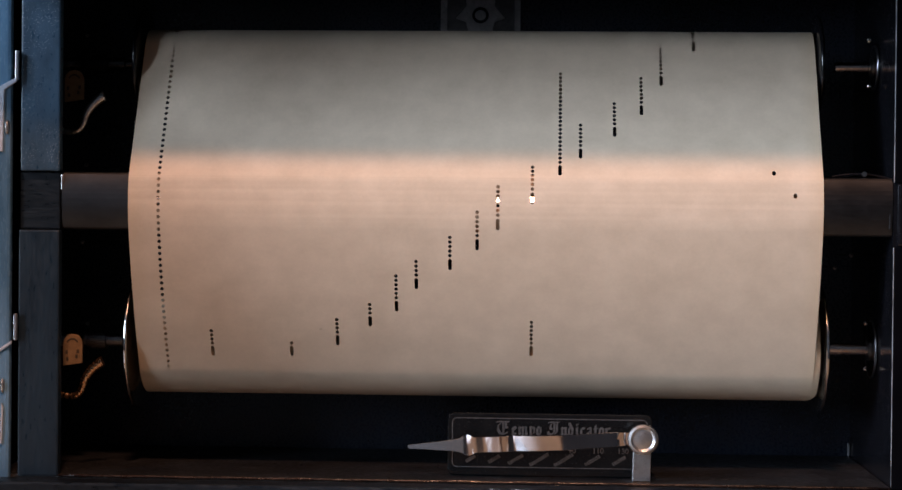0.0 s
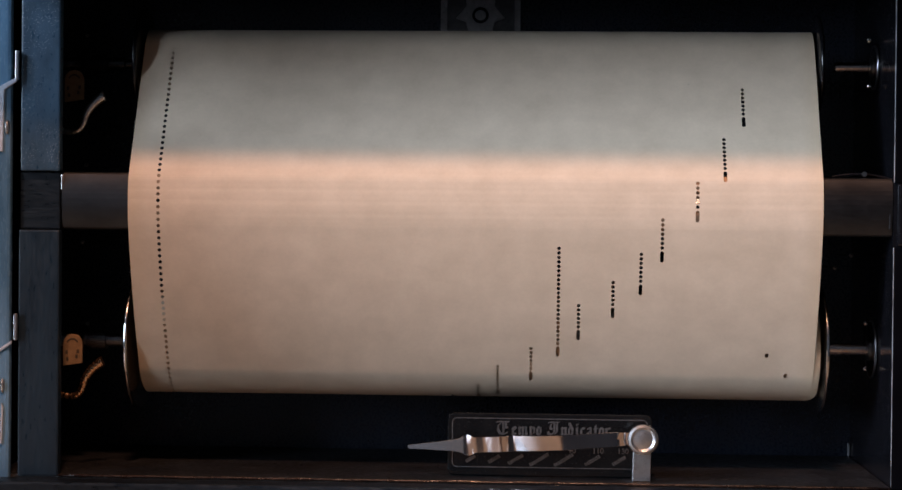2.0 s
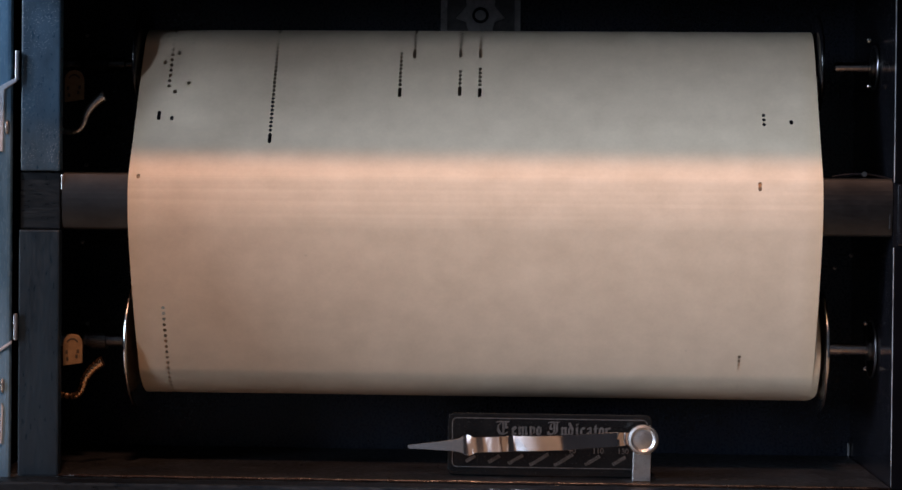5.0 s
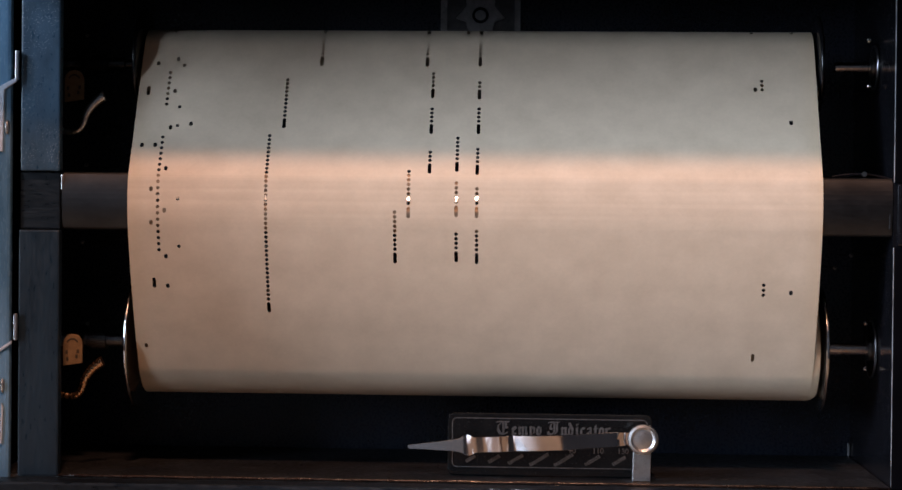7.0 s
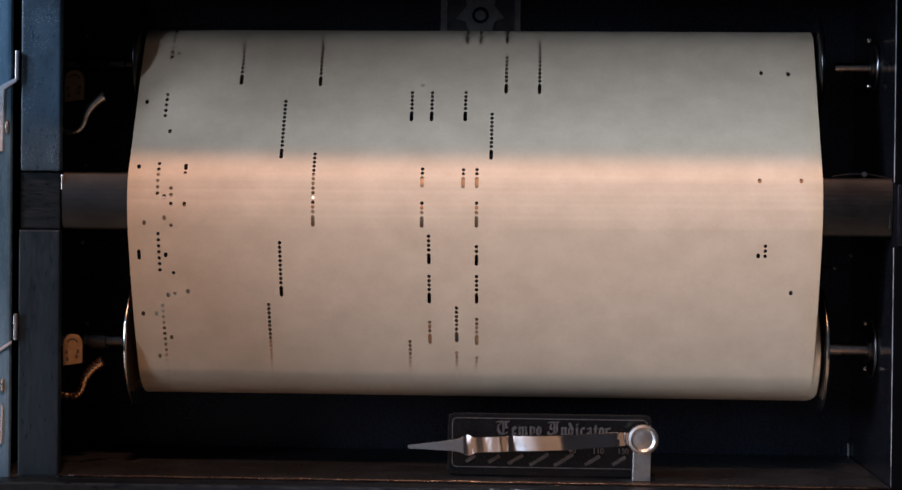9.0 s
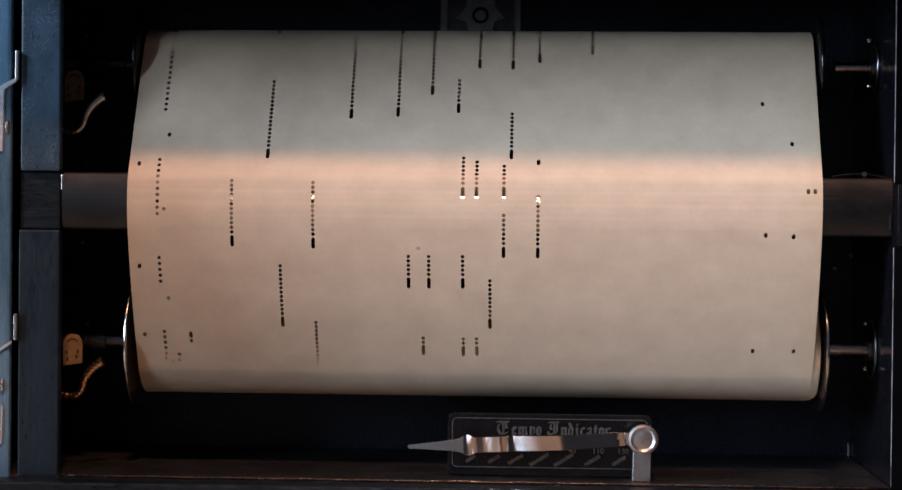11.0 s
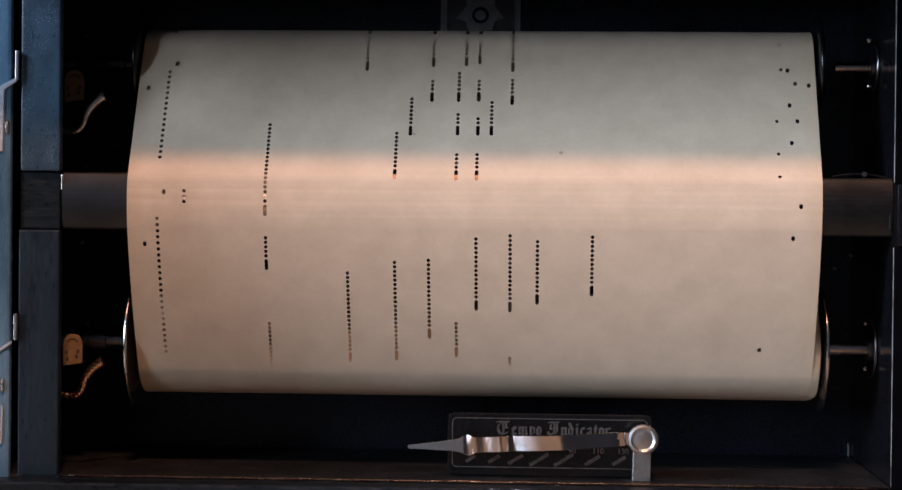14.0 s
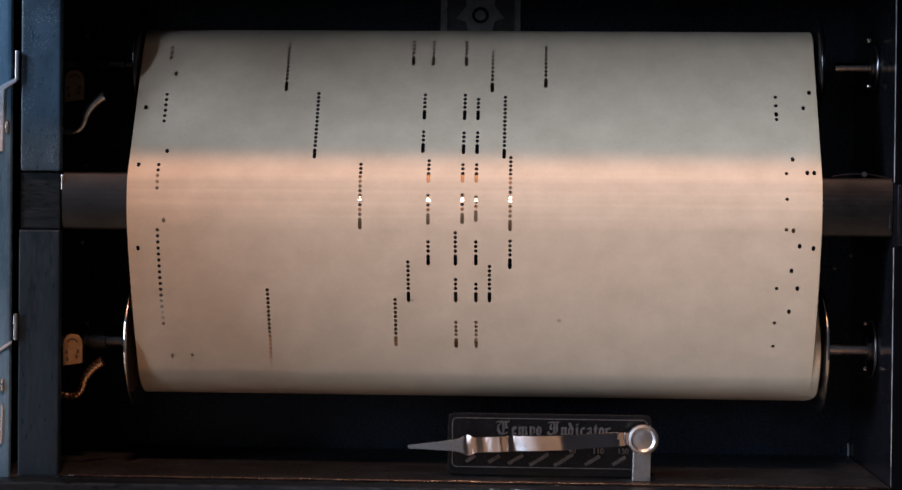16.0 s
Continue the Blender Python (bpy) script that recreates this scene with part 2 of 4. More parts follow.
def frame_line(outer, inner, y0, y1):
    """A closed raised line between two outlines of equal length."""
    bm = bmesh.new()
    n = len(outer)
    vo = [bm.verts.new((x, y0, z)) for x, z in outer]
    vi = [bm.verts.new((x, y0, z)) for x, z in inner]
    bo = [bm.verts.new((x, y1, z)) for x, z in outer]
    bi = [bm.verts.new((x, y1, z)) for x, z in inner]
    for i in range(n):
        j = (i + 1) % n
        bm.faces.new([vo[i], vo[j], vi[j], vi[i]])
        bm.faces.new([vo[i], bo[i], bo[j], vo[j]])
        bm.faces.new([vi[i], vi[j], bi[j], bi[i]])
    bmesh.ops.recalc_face_normals(bm, faces=bm.faces)
    return bm


def lettering(name, words, x, y, z, size, mat, parent, align="CENTER", weight=0.0, spread=1.0, label="", turn=0.0):
    cu = bpy.data.curves.new(name, "FONT")
    cu.body, cu.size, cu.align_x, cu.extrude, cu.offset, cu.space_character = words, size, align, 0.00008, weight, spread
    tmp = bpy.data.objects.new(name, cu)
    scene.collection.objects.link(tmp)
    me = bpy.data.meshes.new_from_object(tmp.evaluated_get(bpy.context.evaluated_depsgraph_get()))
    bpy.data.objects.remove(tmp)
    bm = bmesh.new()
    bm.from_mesh(me)
    bm.transform(pose(x, y, z) @ Matrix.Rotation(math.pi / 2, 4, "X") @ Matrix.Rotation(radians(turn), 4, "Z"))
    return part(name, bm, mat, parent, label)


def screw(name, at, r, mat, parent, axis="Y"):
    bm = lathe([(0, 0), (0, r * 0.86), (r * 0.25, r), (r * 0.6, r)], at, axis, 16)
    return part(name, bm, mat, parent)


# ---- the room behind the camera ----
def room():
    x0, x1, y0, y1, z0, z1 = -2.6, 2.4, -3.9, 0.35, -0.95, 1.95
    t = 0.1
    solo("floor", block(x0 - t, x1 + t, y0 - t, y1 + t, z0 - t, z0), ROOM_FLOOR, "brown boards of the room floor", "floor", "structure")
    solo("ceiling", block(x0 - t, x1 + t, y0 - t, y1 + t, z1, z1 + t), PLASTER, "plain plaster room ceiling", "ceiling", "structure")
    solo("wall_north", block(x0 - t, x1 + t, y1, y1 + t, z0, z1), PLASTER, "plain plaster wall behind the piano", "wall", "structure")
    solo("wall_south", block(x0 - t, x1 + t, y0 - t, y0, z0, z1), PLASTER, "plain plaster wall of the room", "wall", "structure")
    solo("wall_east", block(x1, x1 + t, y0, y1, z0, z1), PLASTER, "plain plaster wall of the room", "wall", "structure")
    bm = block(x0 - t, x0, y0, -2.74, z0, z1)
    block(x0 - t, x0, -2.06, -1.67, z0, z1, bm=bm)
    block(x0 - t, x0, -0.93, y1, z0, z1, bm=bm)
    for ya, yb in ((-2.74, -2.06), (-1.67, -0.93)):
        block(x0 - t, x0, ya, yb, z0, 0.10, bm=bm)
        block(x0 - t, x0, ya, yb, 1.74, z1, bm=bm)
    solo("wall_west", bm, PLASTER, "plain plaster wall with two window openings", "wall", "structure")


room()


# ---- the spool box ----
XW, ZS, YB = 0.1711, -0.1136, 0.100
def spool_box():
    solo("wall_back", block(-0.215, 0.215, YB, YB + 0.012, -0.13, 0.118), BACK_WOOD_HAZE, "polished black back board of the spool box, blue window haze painted in", "board", "structure")
    bm = block(XW, XW + 0.018, 0.0, YB, ZS - 0.012, 0.1000)
    solo("wall_right", bm, BLACK_METAL, "polished black side board of the spool box", "board", "structure")
    bm = block(-0.212, -0.200, 0.004, YB, ZS - 0.012, 0.1000)
    solo("wall_left", bm, MATTE_BLACK, "black side board of the spool box", "board", "structure")
    solo("box_top", block(-0.215, 0.215, -0.0517, YB, 0.1005, 0.118, 0.001), MATTE_BLACK, "black top board over the spool box", "board", "structure")
    # shelf with a worn rounded front edge
    solo("shelf", block(-0.200, XW, -0.0015, YB, ZS - 0.014, ZS, 0.0012), SHELF_WOOD, "dusty dark wooden floor of the spool box", "shelf", "structure")
    # slim brown bead added to draw the lamp's highlight along the front edge
    bm = tube([(-0.171 + 0.341 * i / 40, -0.0014, ZS - 0.0006 + 0.0001 * math.sin(i * 1.7)) for i in range(41)], [0.0006 + 0.00012 * math.sin(i * 2.3) for i in range(41)], 10)
    solo("shelf_lip", bm, LIP_GLINT, "glossy brown lip added along the shelf front for the lamp's highlight", "lip", "structure", True)
    solo("front_rail", block(-0.215, 0.215, -0.016, -0.0020, ZS - 0.030, ZS - 0.0012, 0.0012), RAIL_WOOD, "black rail under the spool box opening", "rail", "structure")
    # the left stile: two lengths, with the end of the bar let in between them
    solo("upper_stile", block(-0.1877, -0.1712, -0.002, 0.0035, 0.0122, 0.1000, 0.0008), DUSTY_WOOD_BLUE_LIT, "dust-speckled black stile above the bar, blue window light in its colour", "stile", "structure")
    solo("lower_stile", block(-0.1883, -0.1712, -0.002, 0.0035, ZS - 0.001, -0.0122, 0.0008), STILE_WOOD_BLUE_LIT, "worn black stile below the bar, fainter blue window light in its colour", "stile", "structure")
    # the right stile's bright worn corner
    for z0, z1 in ((0.0102, 0.1000), (ZS, -0.0162)):
        solo("edge_bead", block(XW - 0.0001, XW + 0.0001, -0.0013, -0.0005, z0, z1, 0.0001), WORN_EDGE_AND_GLINT, "worn pale edge of the box opening", "edge bead", "structure")
    # this bead is a painted glint where shelf, back and side meet
    solo("edge_bead", block(XW - 0.0012, XW - 0.0003, YB - 0.0022, YB - 0.0004, ZS + 0.0002, ZS + 0.0060, 0.0003), WORN_EDGE_AND_GLINT, "pale bead standing for a glint in the shelf's back corner", "edge bead", "structure")
    bm = block(XW + 0.0002, XW + 0.019, -0.0012, -0.0003, 0.0100, 0.1000, 0.0005)
    solo("upper_stile", bm, MATTE_BLACK, "black stile above the bar", "stile", "structure")
    solo("lower_stile", block(XW + 0.0002, XW + 0.019, -0.0012, -0.0003, ZS - 0.001, -0.0160, 0.0005), MATTE_BLACK, "black stile below the bar", "stile", "structure")


spool_box()


def case_side():
    """The upright of the piano case beside the spool box; further out an added, unseen post stands proud of the box."""
    d = thing("case_upright", (-0.225, -0.012, -0.14), "glossy upright of the piano case, blue window sheen painted in, with metal trim", "case upright")
    # front board carries the painted blue sheen of the window
    part("front_board", block(-0.3895, -0.1911, -0.0042, 0.0, -0.155, 0.150, 0.0014), CASE_SHEEN, d)
    # out of view, added to block the windows from the sheet's left half
    part("shading_post", block(-0.450, -0.3900, -0.1800, 0.0, -0.155, 0.150, 0.003), BLACK_WOOD, d, "unseen black post added to keep window light off the left paper")
    for line in ([(-0.1886, 0.0508), (-0.1886, 0.0490), (-0.1936, 0.0456), (-0.1944, 0.0200), (-0.1964, 0.0200), (-0.1956, 0.0470)], [(-0.1902, -0.0582), (-0.1902, -0.0595), (-0.1973, -0.0645), (-0.1973, -0.0630)], [(-0.1935, -0.086), (-0.1944, -0.084), (-0.1949, -0.101), (-0.1939, -0.101)]):
        part("trim_line", slab(line, -0.0053, -0.0041, 0.0003), COOL_LIT_TRIM, d, "pale metal trim with cool light in its colour")
    for x, z in ((-0.1926, 0.0300), (-0.1940, -0.0770)):
        bm = lathe([(-0.0016, 0), (-0.0013, 0.0009), (-0.0006, 0.0013), (0.0002, 0.0014)], (0, 0, 0), "Y", 20)
        bm.transform(pose(x, -0.0043, z) @ Matrix.Diagonal((0.75, 1, 2.2, 1)))
        part("stud", bm, SATIN, d, "small bright oval stud", smooth=True)


case_side()


def bounce_board():
    # out of view: added so that warm lamplight bounces up onto roll and pointer
    b = thing("bounce_board", (0, -0.20, -0.206), "unseen warm brown board added below the spool box to bounce lamplight up", "fall board")
    part("board", block(-0.55, 0.55, -0.36, -0.018, -0.206, -0.188, 0.002), BOUNCE_WOOD, b)


def edge_latch(z, h):
    b = thing("latch_strip", (-0.1895, -0.003, z), "thin worn brass strip beside the stile", "latch", "latch strips")
    part("strip", block(-0.1894, -0.1880, -0.0052, -0.0030, z - h / 2, z + h / 2, 0.0004), SATIN, b)


def piano_case():
    c = thing("piano_case", (0, 0.14, -0.95), "plain black upright piano case round the spool box", "piano")
    part("lower_case", block(-0.74, 0.74, -0.015, 0.33, -0.95, -0.156, 0.004), BLACK_WOOD, c)
    part("key_bed", block(-0.74, 0.74, -0.37, -0.0155, -0.32, -0.2065, 0.004), BLACK_WOOD, c)
    part("upper_panel", block(0.2155, 0.74, 0.0, 0.33, -0.155, 0.16, 0.003), BLACK_WOOD, c)
    part("upper_panel", block(-0.74, -0.4505, 0.0, 0.33, -0.155, 0.16, 0.003), BLACK_WOOD, c)
    part("lid", block(-0.76, 0.76, 0.004, 0.34, 0.1605, 0.18, 0.004), BLACK_WOOD, c)


piano_case()
bounce_board()
edge_latch(0.0557, 0.012)
edge_latch(-0.0525, 0.011)


# ---- the tracker bar ----
PITCH, OFF = 2.816, -0.844  # millimetres between the tracks, and where track 0 lies


FACE_R, FACE_A, EDGE_R = 0.055, 0.172, 0.0062  # the face's slow curve, where it ends, and the rounding of its edges


def bar_face(angle):
    """Depth and height on the bar's face at a slope angle."""
    a = abs(angle)
    if a <= FACE_A:
        y, z = FACE_R * (1 - math.cos(a)), FACE_R * math.sin(a)
    else:
        y = FACE_R * (1 - math.cos(FACE_A)) + EDGE_R * (math.cos(FACE_A) - math.cos(a))
        z = FACE_R * math.sin(FACE_A) + EDGE_R * (math.sin(a) - math.sin(FACE_A))
    return y, math.copysign(z, angle)


def face_depth(z):
    z = abs(z)
    z0 = FACE_R * math.sin(FACE_A)
    if z <= z0:
        return FACE_R - math.sqrt(FACE_R ** 2 - z * z)
    return bar_face(math.asin(min(math.sin(FACE_A) + (z - z0) / EDGE_R, 1.0)))[0]


def bar_profile(z, ledge=True):
    """Depth of the bar's face at height z: a ledge tilted for the lamp's glint over the row of holes, and rounded edges
    kept clear of the sheet.
    """
    if not ledge:
        return 0.0001 + 16.0 * z * z + (0.0011 if abs(z) > 0.0118 else 0.0003 if abs(z) > 0.0114 else 0.0)
    face = face_depth(z) + 0.0001 + 0.0006 * min(max((abs(z) - 0.0070) / 0.0030, 0.0), 1.0)
    if z > 0.0011:
        return 0.0001 + (z - 0.0011) * 0.54 if z <= 0.0030 else max(0.00113 - (z - 0.0030) * 0.13, face)
    if -0.0036 < z < 0:
        return face + (z + 0.0036) * 0.40
    return face


def tracker_bar():
    t = thing("tracker_bar", (0, 0.012, -0.012), "dull metal tracker bar with a row of square holes", "tracker bar")
    x0, x1, e0, e1 = -0.1708, 0.1708, -0.1426, 0.1426
    high = [0.0120, 0.0116, 0.0110, 0.0100, 0.0086, 0.0078, 0.0068, 0.005, 0.0031, 0.0030]
    low = [-0.0010, -0.0018, -0.0027, -0.0036, -0.0050, -0.0067, -0.0078, -0.0086, -0.0100, -0.0110, -0.0116, -0.0120]

    def face(bm, xa, xb, levels, ledge):
        rows = [(bm.verts.new((xa, bar_profile(z, ledge), z)), bm.verts.new((xb, bar_profile(z, ledge), z))) for z in levels]
        for a, b in zip(rows, rows[1:]):
            bm.faces.new([a[0], a[1], b[1], b[0]])
        return rows

    bm = bmesh.new()
    tops, bottoms = [], []
    rubbed = bmesh.new()
    for levels in (high, low):
        face(rubbed, e0, e1, levels, True)
    for xa, xb, ledge in ((x0, e0, False), (e0, e1, True), (e1, x1, False)):
        if ledge:
            for row, z in ((tops, 0.012), (bottoms, -0.012)):
                row.append((bm.verts.new((xa, bar_profile(z), z)), bm.verts.new((xb, bar_profile(z), z))))
            continue
        tops.append(face(bm, xa, xb, high + [0.0011, 0.0008], ledge)[0])
        bottoms.append(face(bm, xa, xb, low, ledge)[-1])
    face(bm, e0, e1, [0.0011, 0.0008], True)
    za, zb = 0.0008, low[0]
    edges = [x0, e0, e0] + sorted(v for k in range(-50, 51) for v in ((k * PITCH + OFF - 0.70) / 1000, (k * PITCH + OFF + 0.70) / 1000)) + [e1, e1, x1]
    for i in range(0, len(edges) - 1, 2):
        a, b = edges[i], edges[i + 1]
        ledge = e0 <= (a + b) / 2 <= e1
        ya, yb = bar_profile(za, ledge), bar_profile(zb, ledge)
        v = [bm.verts.new(q) for q in ((a, ya, za), (b, ya, za), (b, yb, zb), (a, yb, zb), (a, ya + 0.004, za), (b, ya + 0.004, za), (b, yb + 0.004, zb), (a, yb + 0.004, zb))]
        bm.faces.new(v[:4])
        bm.faces.new([v[0], v[3], v[7], v[4]])
        bm.faces.new([v[1], v[5], v[6], v[2]])
    for row, z in ((tops, 0.012), (bottoms, -0.012)):
        for a, b in row:
            far = [bm.verts.new((v.co.x, 0.022, z)) for v in (b, a)]
            bm.faces.new([a, b, *far])
    bm.faces.new([bm.verts.new((x, 0.022, z)) for x, z in ((x0, 0.012), (x1, 0.012), (x1, -0.012), (x0, -0.012))])
    bmesh.ops.recalc_face_normals(bm, faces=bm.faces)
    part("bar_body", bm, DULL_BRASS, t)
    bmesh.ops.recalc_face_normals(rubbed, faces=rubbed.faces)
    part("rubbed_face", rubbed, RUBBED, t, "face of the bar rubbed bright by the paper", smooth=True)
    # added ledge, sloped to mirror the lamp; its bluish white whitens the glint
    bm = bmesh.new()
    face(bm, e0, e1, [0.0030, 0.0011], True)
    for x in (e0, e1):
        bm.faces.new([bm.verts.new(q) for q in ((x, bar_profile(0.0030), 0.0030), (x, bar_profile(0.0011), 0.0011), (x, 0.0012, 0.0011))])
    part("glint_ledge", bm, GLINT_METAL, t, "bright ledge added and tilted to catch the lamp as a glint")
    # solid block, coloured near black for the shade deep in the holes
    part("hole_backing", block(x0 + 0.001, x1 - 0.001, 0.0043, 0.006, -0.004, 0.004), HOLE_SHADE, t, "near-black block standing in for the shade inside the holes")
    part("end_block", block(-0.1885, -0.1716, 0.0006, 0.012, -0.0119, 0.0119, 0.0006), RAIL_WOOD, t, "black wooden block at the end of the bar")
    part("end_block", block(XW + 0.0012, XW + 0.019, -0.0030, 0.012, -0.0157, 0.0097, 0.0010), BLACK_METAL, t, "black metal block at the end of the bar")
    part("end_clip", block(-0.1714, -0.1703, 0.0004, 0.006, 0.0045, 0.0108, 0.0004), SATIN, t, "pale worn metal clip")
    part("end_clip", block(0.1694, 0.1707, 0.0002, 0.004, -0.0090, 0.0000, 0.0004), DULL_BRASS, t, "tarnished brass clip")
    screw("screw", (0.1598, 0.0035, 0.0136), 0.0012, NICKEL, t)
    part("top_guide", tube(curve_points([(0.147, 0.006, 0.0125), (0.155, 0.006, 0.0136), (0.163, 0.006, 0.0134), (0.170, 0.006, 0.0120)]), [0.0005] * 25, 8), BLACK_METAL, t)


tracker_bar()


# ---- spools ----
AY, HZ, RU, RL = 0.044, 0.0605, 0.0150, 0.0225


def spool(name, z, r_core, flange, flange_mat, x_right, label, core_label, core_right=0.1425, rim=(), x_left=-0.1467, r_left=0.0297):
    s = thing(name, (0, AY, z), label, "spool")
    part("wound_paper", lathe([(-0.1425, 0), (-0.1425, r_core), (core_right, r_core), (core_right, 0)], (0, AY, z), "X", 96), EDGE_PAPER, s, core_label)
    for x, side, flange in ((x_left, -1, r_left), (x_right, 1, flange)):
        pr = [(0, 0), (0, flange - 0.0006), (0.0003, flange - 0.0001), (0.0007, flange), (0.0011, flange - 0.0001), (0.0014, flange - 0.0006), (0.0018, flange * 0.86), (0.0018, 0.0085), (0.0032, 0.0078), (0.0032, 0)]
        if rim:
            pr = [(0, 0)] + [(rim[0] * (1 - math.cos(a)), flange - rim[1] * (1 - math.sin(a))) for a in (math.pi * k / 12 for k in range(13))] + [(2 * rim[0], 0.0085), (2 * rim[0] + 0.0012, 0.0078), (2 * rim[0] + 0.0012, 0)]
        bm = lathe([(side * a, r) for a, r in pr], (x, AY, z), "X", 72)
        part("flange", bm, flange_mat, s, smooth=bool(rim))
    return s


upper = spool("music_spool", HZ, RU - 0.0042, 0.0226, BLACK_METAL, 0.1441, "black-flanged music spool above the tracker bar", "paper still wound on the spool", rim=(0.0012, 0.0024), x_left=-0.1445, r_left=0.0240)
lower = spool("take_up_spool", -HZ, RL - 0.0009, 0.0272, NICKEL, 0.1474, "take-up spool with bright metal flanges below the tracker bar", "paper wound on the take-up spool")
for i, (x, r) in enumerate(((0.1436, RL - 0.0002), (0.1443, RL - 0.0004), (0.1450, RL - 0.0008), (0.1458, RL - 0.0014))):
    part("paper_edge", lathe([(0.1425, r - 0.004), (0.1425, r), (x, r), (x, r - 0.004)], (0, AY, -HZ), "X", 72), EDGE_PAPER, lower, "uneven edge of a wound layer")

part("hub", lathe([(-0.1519, 0), (-0.1518, 0.0012), (-0.1512, 0.0022), (-0.1502, 0.0027), (-0.1490, 0.0028), (-0.1486, 0.0028)], (0, AY, -HZ), "X", 24), NICKEL, lower, "bright rounded hub of the flange", smooth=True)


def spindle_right(z, start, rad, disc, label):
    s = thing("spindle", (XW, AY, z), label, "spindle", "spool spindles")
    part("shaft", lathe([(start, 0), (start, rad * 0.9), (start + 0.0004, rad), (0.1580, rad), (0.1582, rad * 0.94), (XW, rad * 0.94), (XW, 0)], (0, AY, z), "X", 28), BRIGHT, s)
    part("disc", lathe([(0.1700, 0), (0.1700, disc * 0.95), (0.1702, disc), (0.1705, disc), (0.1707, disc * 0.96), (0.1707, 0)], (0, AY, z), "X", 48), BLACK_METAL, s, "thin dark bearing disc")
    part("rim", lathe([(0.1699, disc - 0.0006), (0.1699, disc - 0.0001), (0.1703, disc + 0.0002), (0.1708, disc - 0.0001), (0.1708, disc - 0.0006)], (0, AY, z), "X", 48), STEEL, s, "bright worn rim of the disc")
    part("washer", lathe([(0.1684, 0), (0.1684, rad * 1.5), (0.1687, rad * 1.7), (0.1699, rad * 1.7), (0.1699, 0)], (0, AY, z), "X", 32), STEEL, s)
    for a, d in ((100, 0.0115), (-75, 0.0085)):
        c = (0.1676, AY - 0.004, z + d * math.sin(radians(a)))
        part("bolt_head", lathe([(0, 0), (0.0004, 0.0008), (0.0010, 0.0011), (0.0022, 0.0011)], c, "Y", 14), NICKEL, s)
    return s


spindle_right(HZ, 0.1533, 0.0023, 0.0095, "steel spindle holding the music spool")
spindle_right(-HZ, 0.1484, 0.0029, 0.0125, "steel spindle holding the take-up spool")


def spindle_left(z, mat, label):
    s = thing("drive_spindle", (-0.19, AY, z), label, "spindle", "drive spindles")
    part("shaft", lathe([(a, r * 1.6) for a, r in ((-0.199, 0), (-0.199, 0.0019), (-0.1690, 0.0019), (-0.1688, 0.0027), (-0.1620, 0.0027), (-0.1618, 0.0018), (-0.1545, 0.0018), (-0.1540, 0.0013), (-0.1510, 0.0013), (-0.1508, 0.0021), (-0.1496, 0.0024), (-0.1494, 0.0))], (0, AY, z), "X", 24), mat, s, smooth=False)
    part("collar", lathe([(-0.1730, 0), (-0.1730, 0.0062), (-0.1724, 0.0066), (-0.1716, 0.0066), (-0.1712, 0.006), (-0.1712, 0)], (0, AY, z), "X", 32), BLACK_METAL, s)
    part("pin", lathe([(-0.0042, 0.0), (-0.0042, 0.0007), (0.0042, 0.0007), (0.0042, 0)], (-0.1655, AY, z), "Z", 10), STEEL, s)
    return s


spindle_left(HZ, BLACK_METAL, "dark drive spindle of the music spool")
spindle_left(-HZ, STEEL, "steel drive spindle of the take-up spool")


def lever(z, mat, label):
    """A bent lever that comes out from behind the stile and rises to a flattened end."""
    v = thing("latch_lever", (-0.178, 0.02, z), label, "lever", "latch levers")
    pts = curve_points([(-0.183, 0.022, z + 0.0006), (-0.1755, 0.020, z - 0.0003), (-0.1700, 0.019, z - 0.0004), (-0.1668, 0.0185, z + 0.0022), (-0.1650, 0.018, z + 0.0072), (-0.1620, 0.018, z + 0.0112), (-0.1585, 0.018, z + 0.0140), (-0.1575, 0.018, z + 0.0146)])
    n = len(pts)
    rad = [0.00145 + 0.0016 * max(0, i / n - 0.4) + 0.0001 * math.sin(i * 1.9) for i in range(n)]
    rad[-1] = 0.0005
    part("rod", tube(pts, rad, 12, 0.8), mat, v, smooth=True)
    return v


lever(0.0302, SATIN, "bent worn metal latch lever behind the stile")
lever(-0.0826, COPPER_WIRE, "bent coppery latch lever behind the stile")


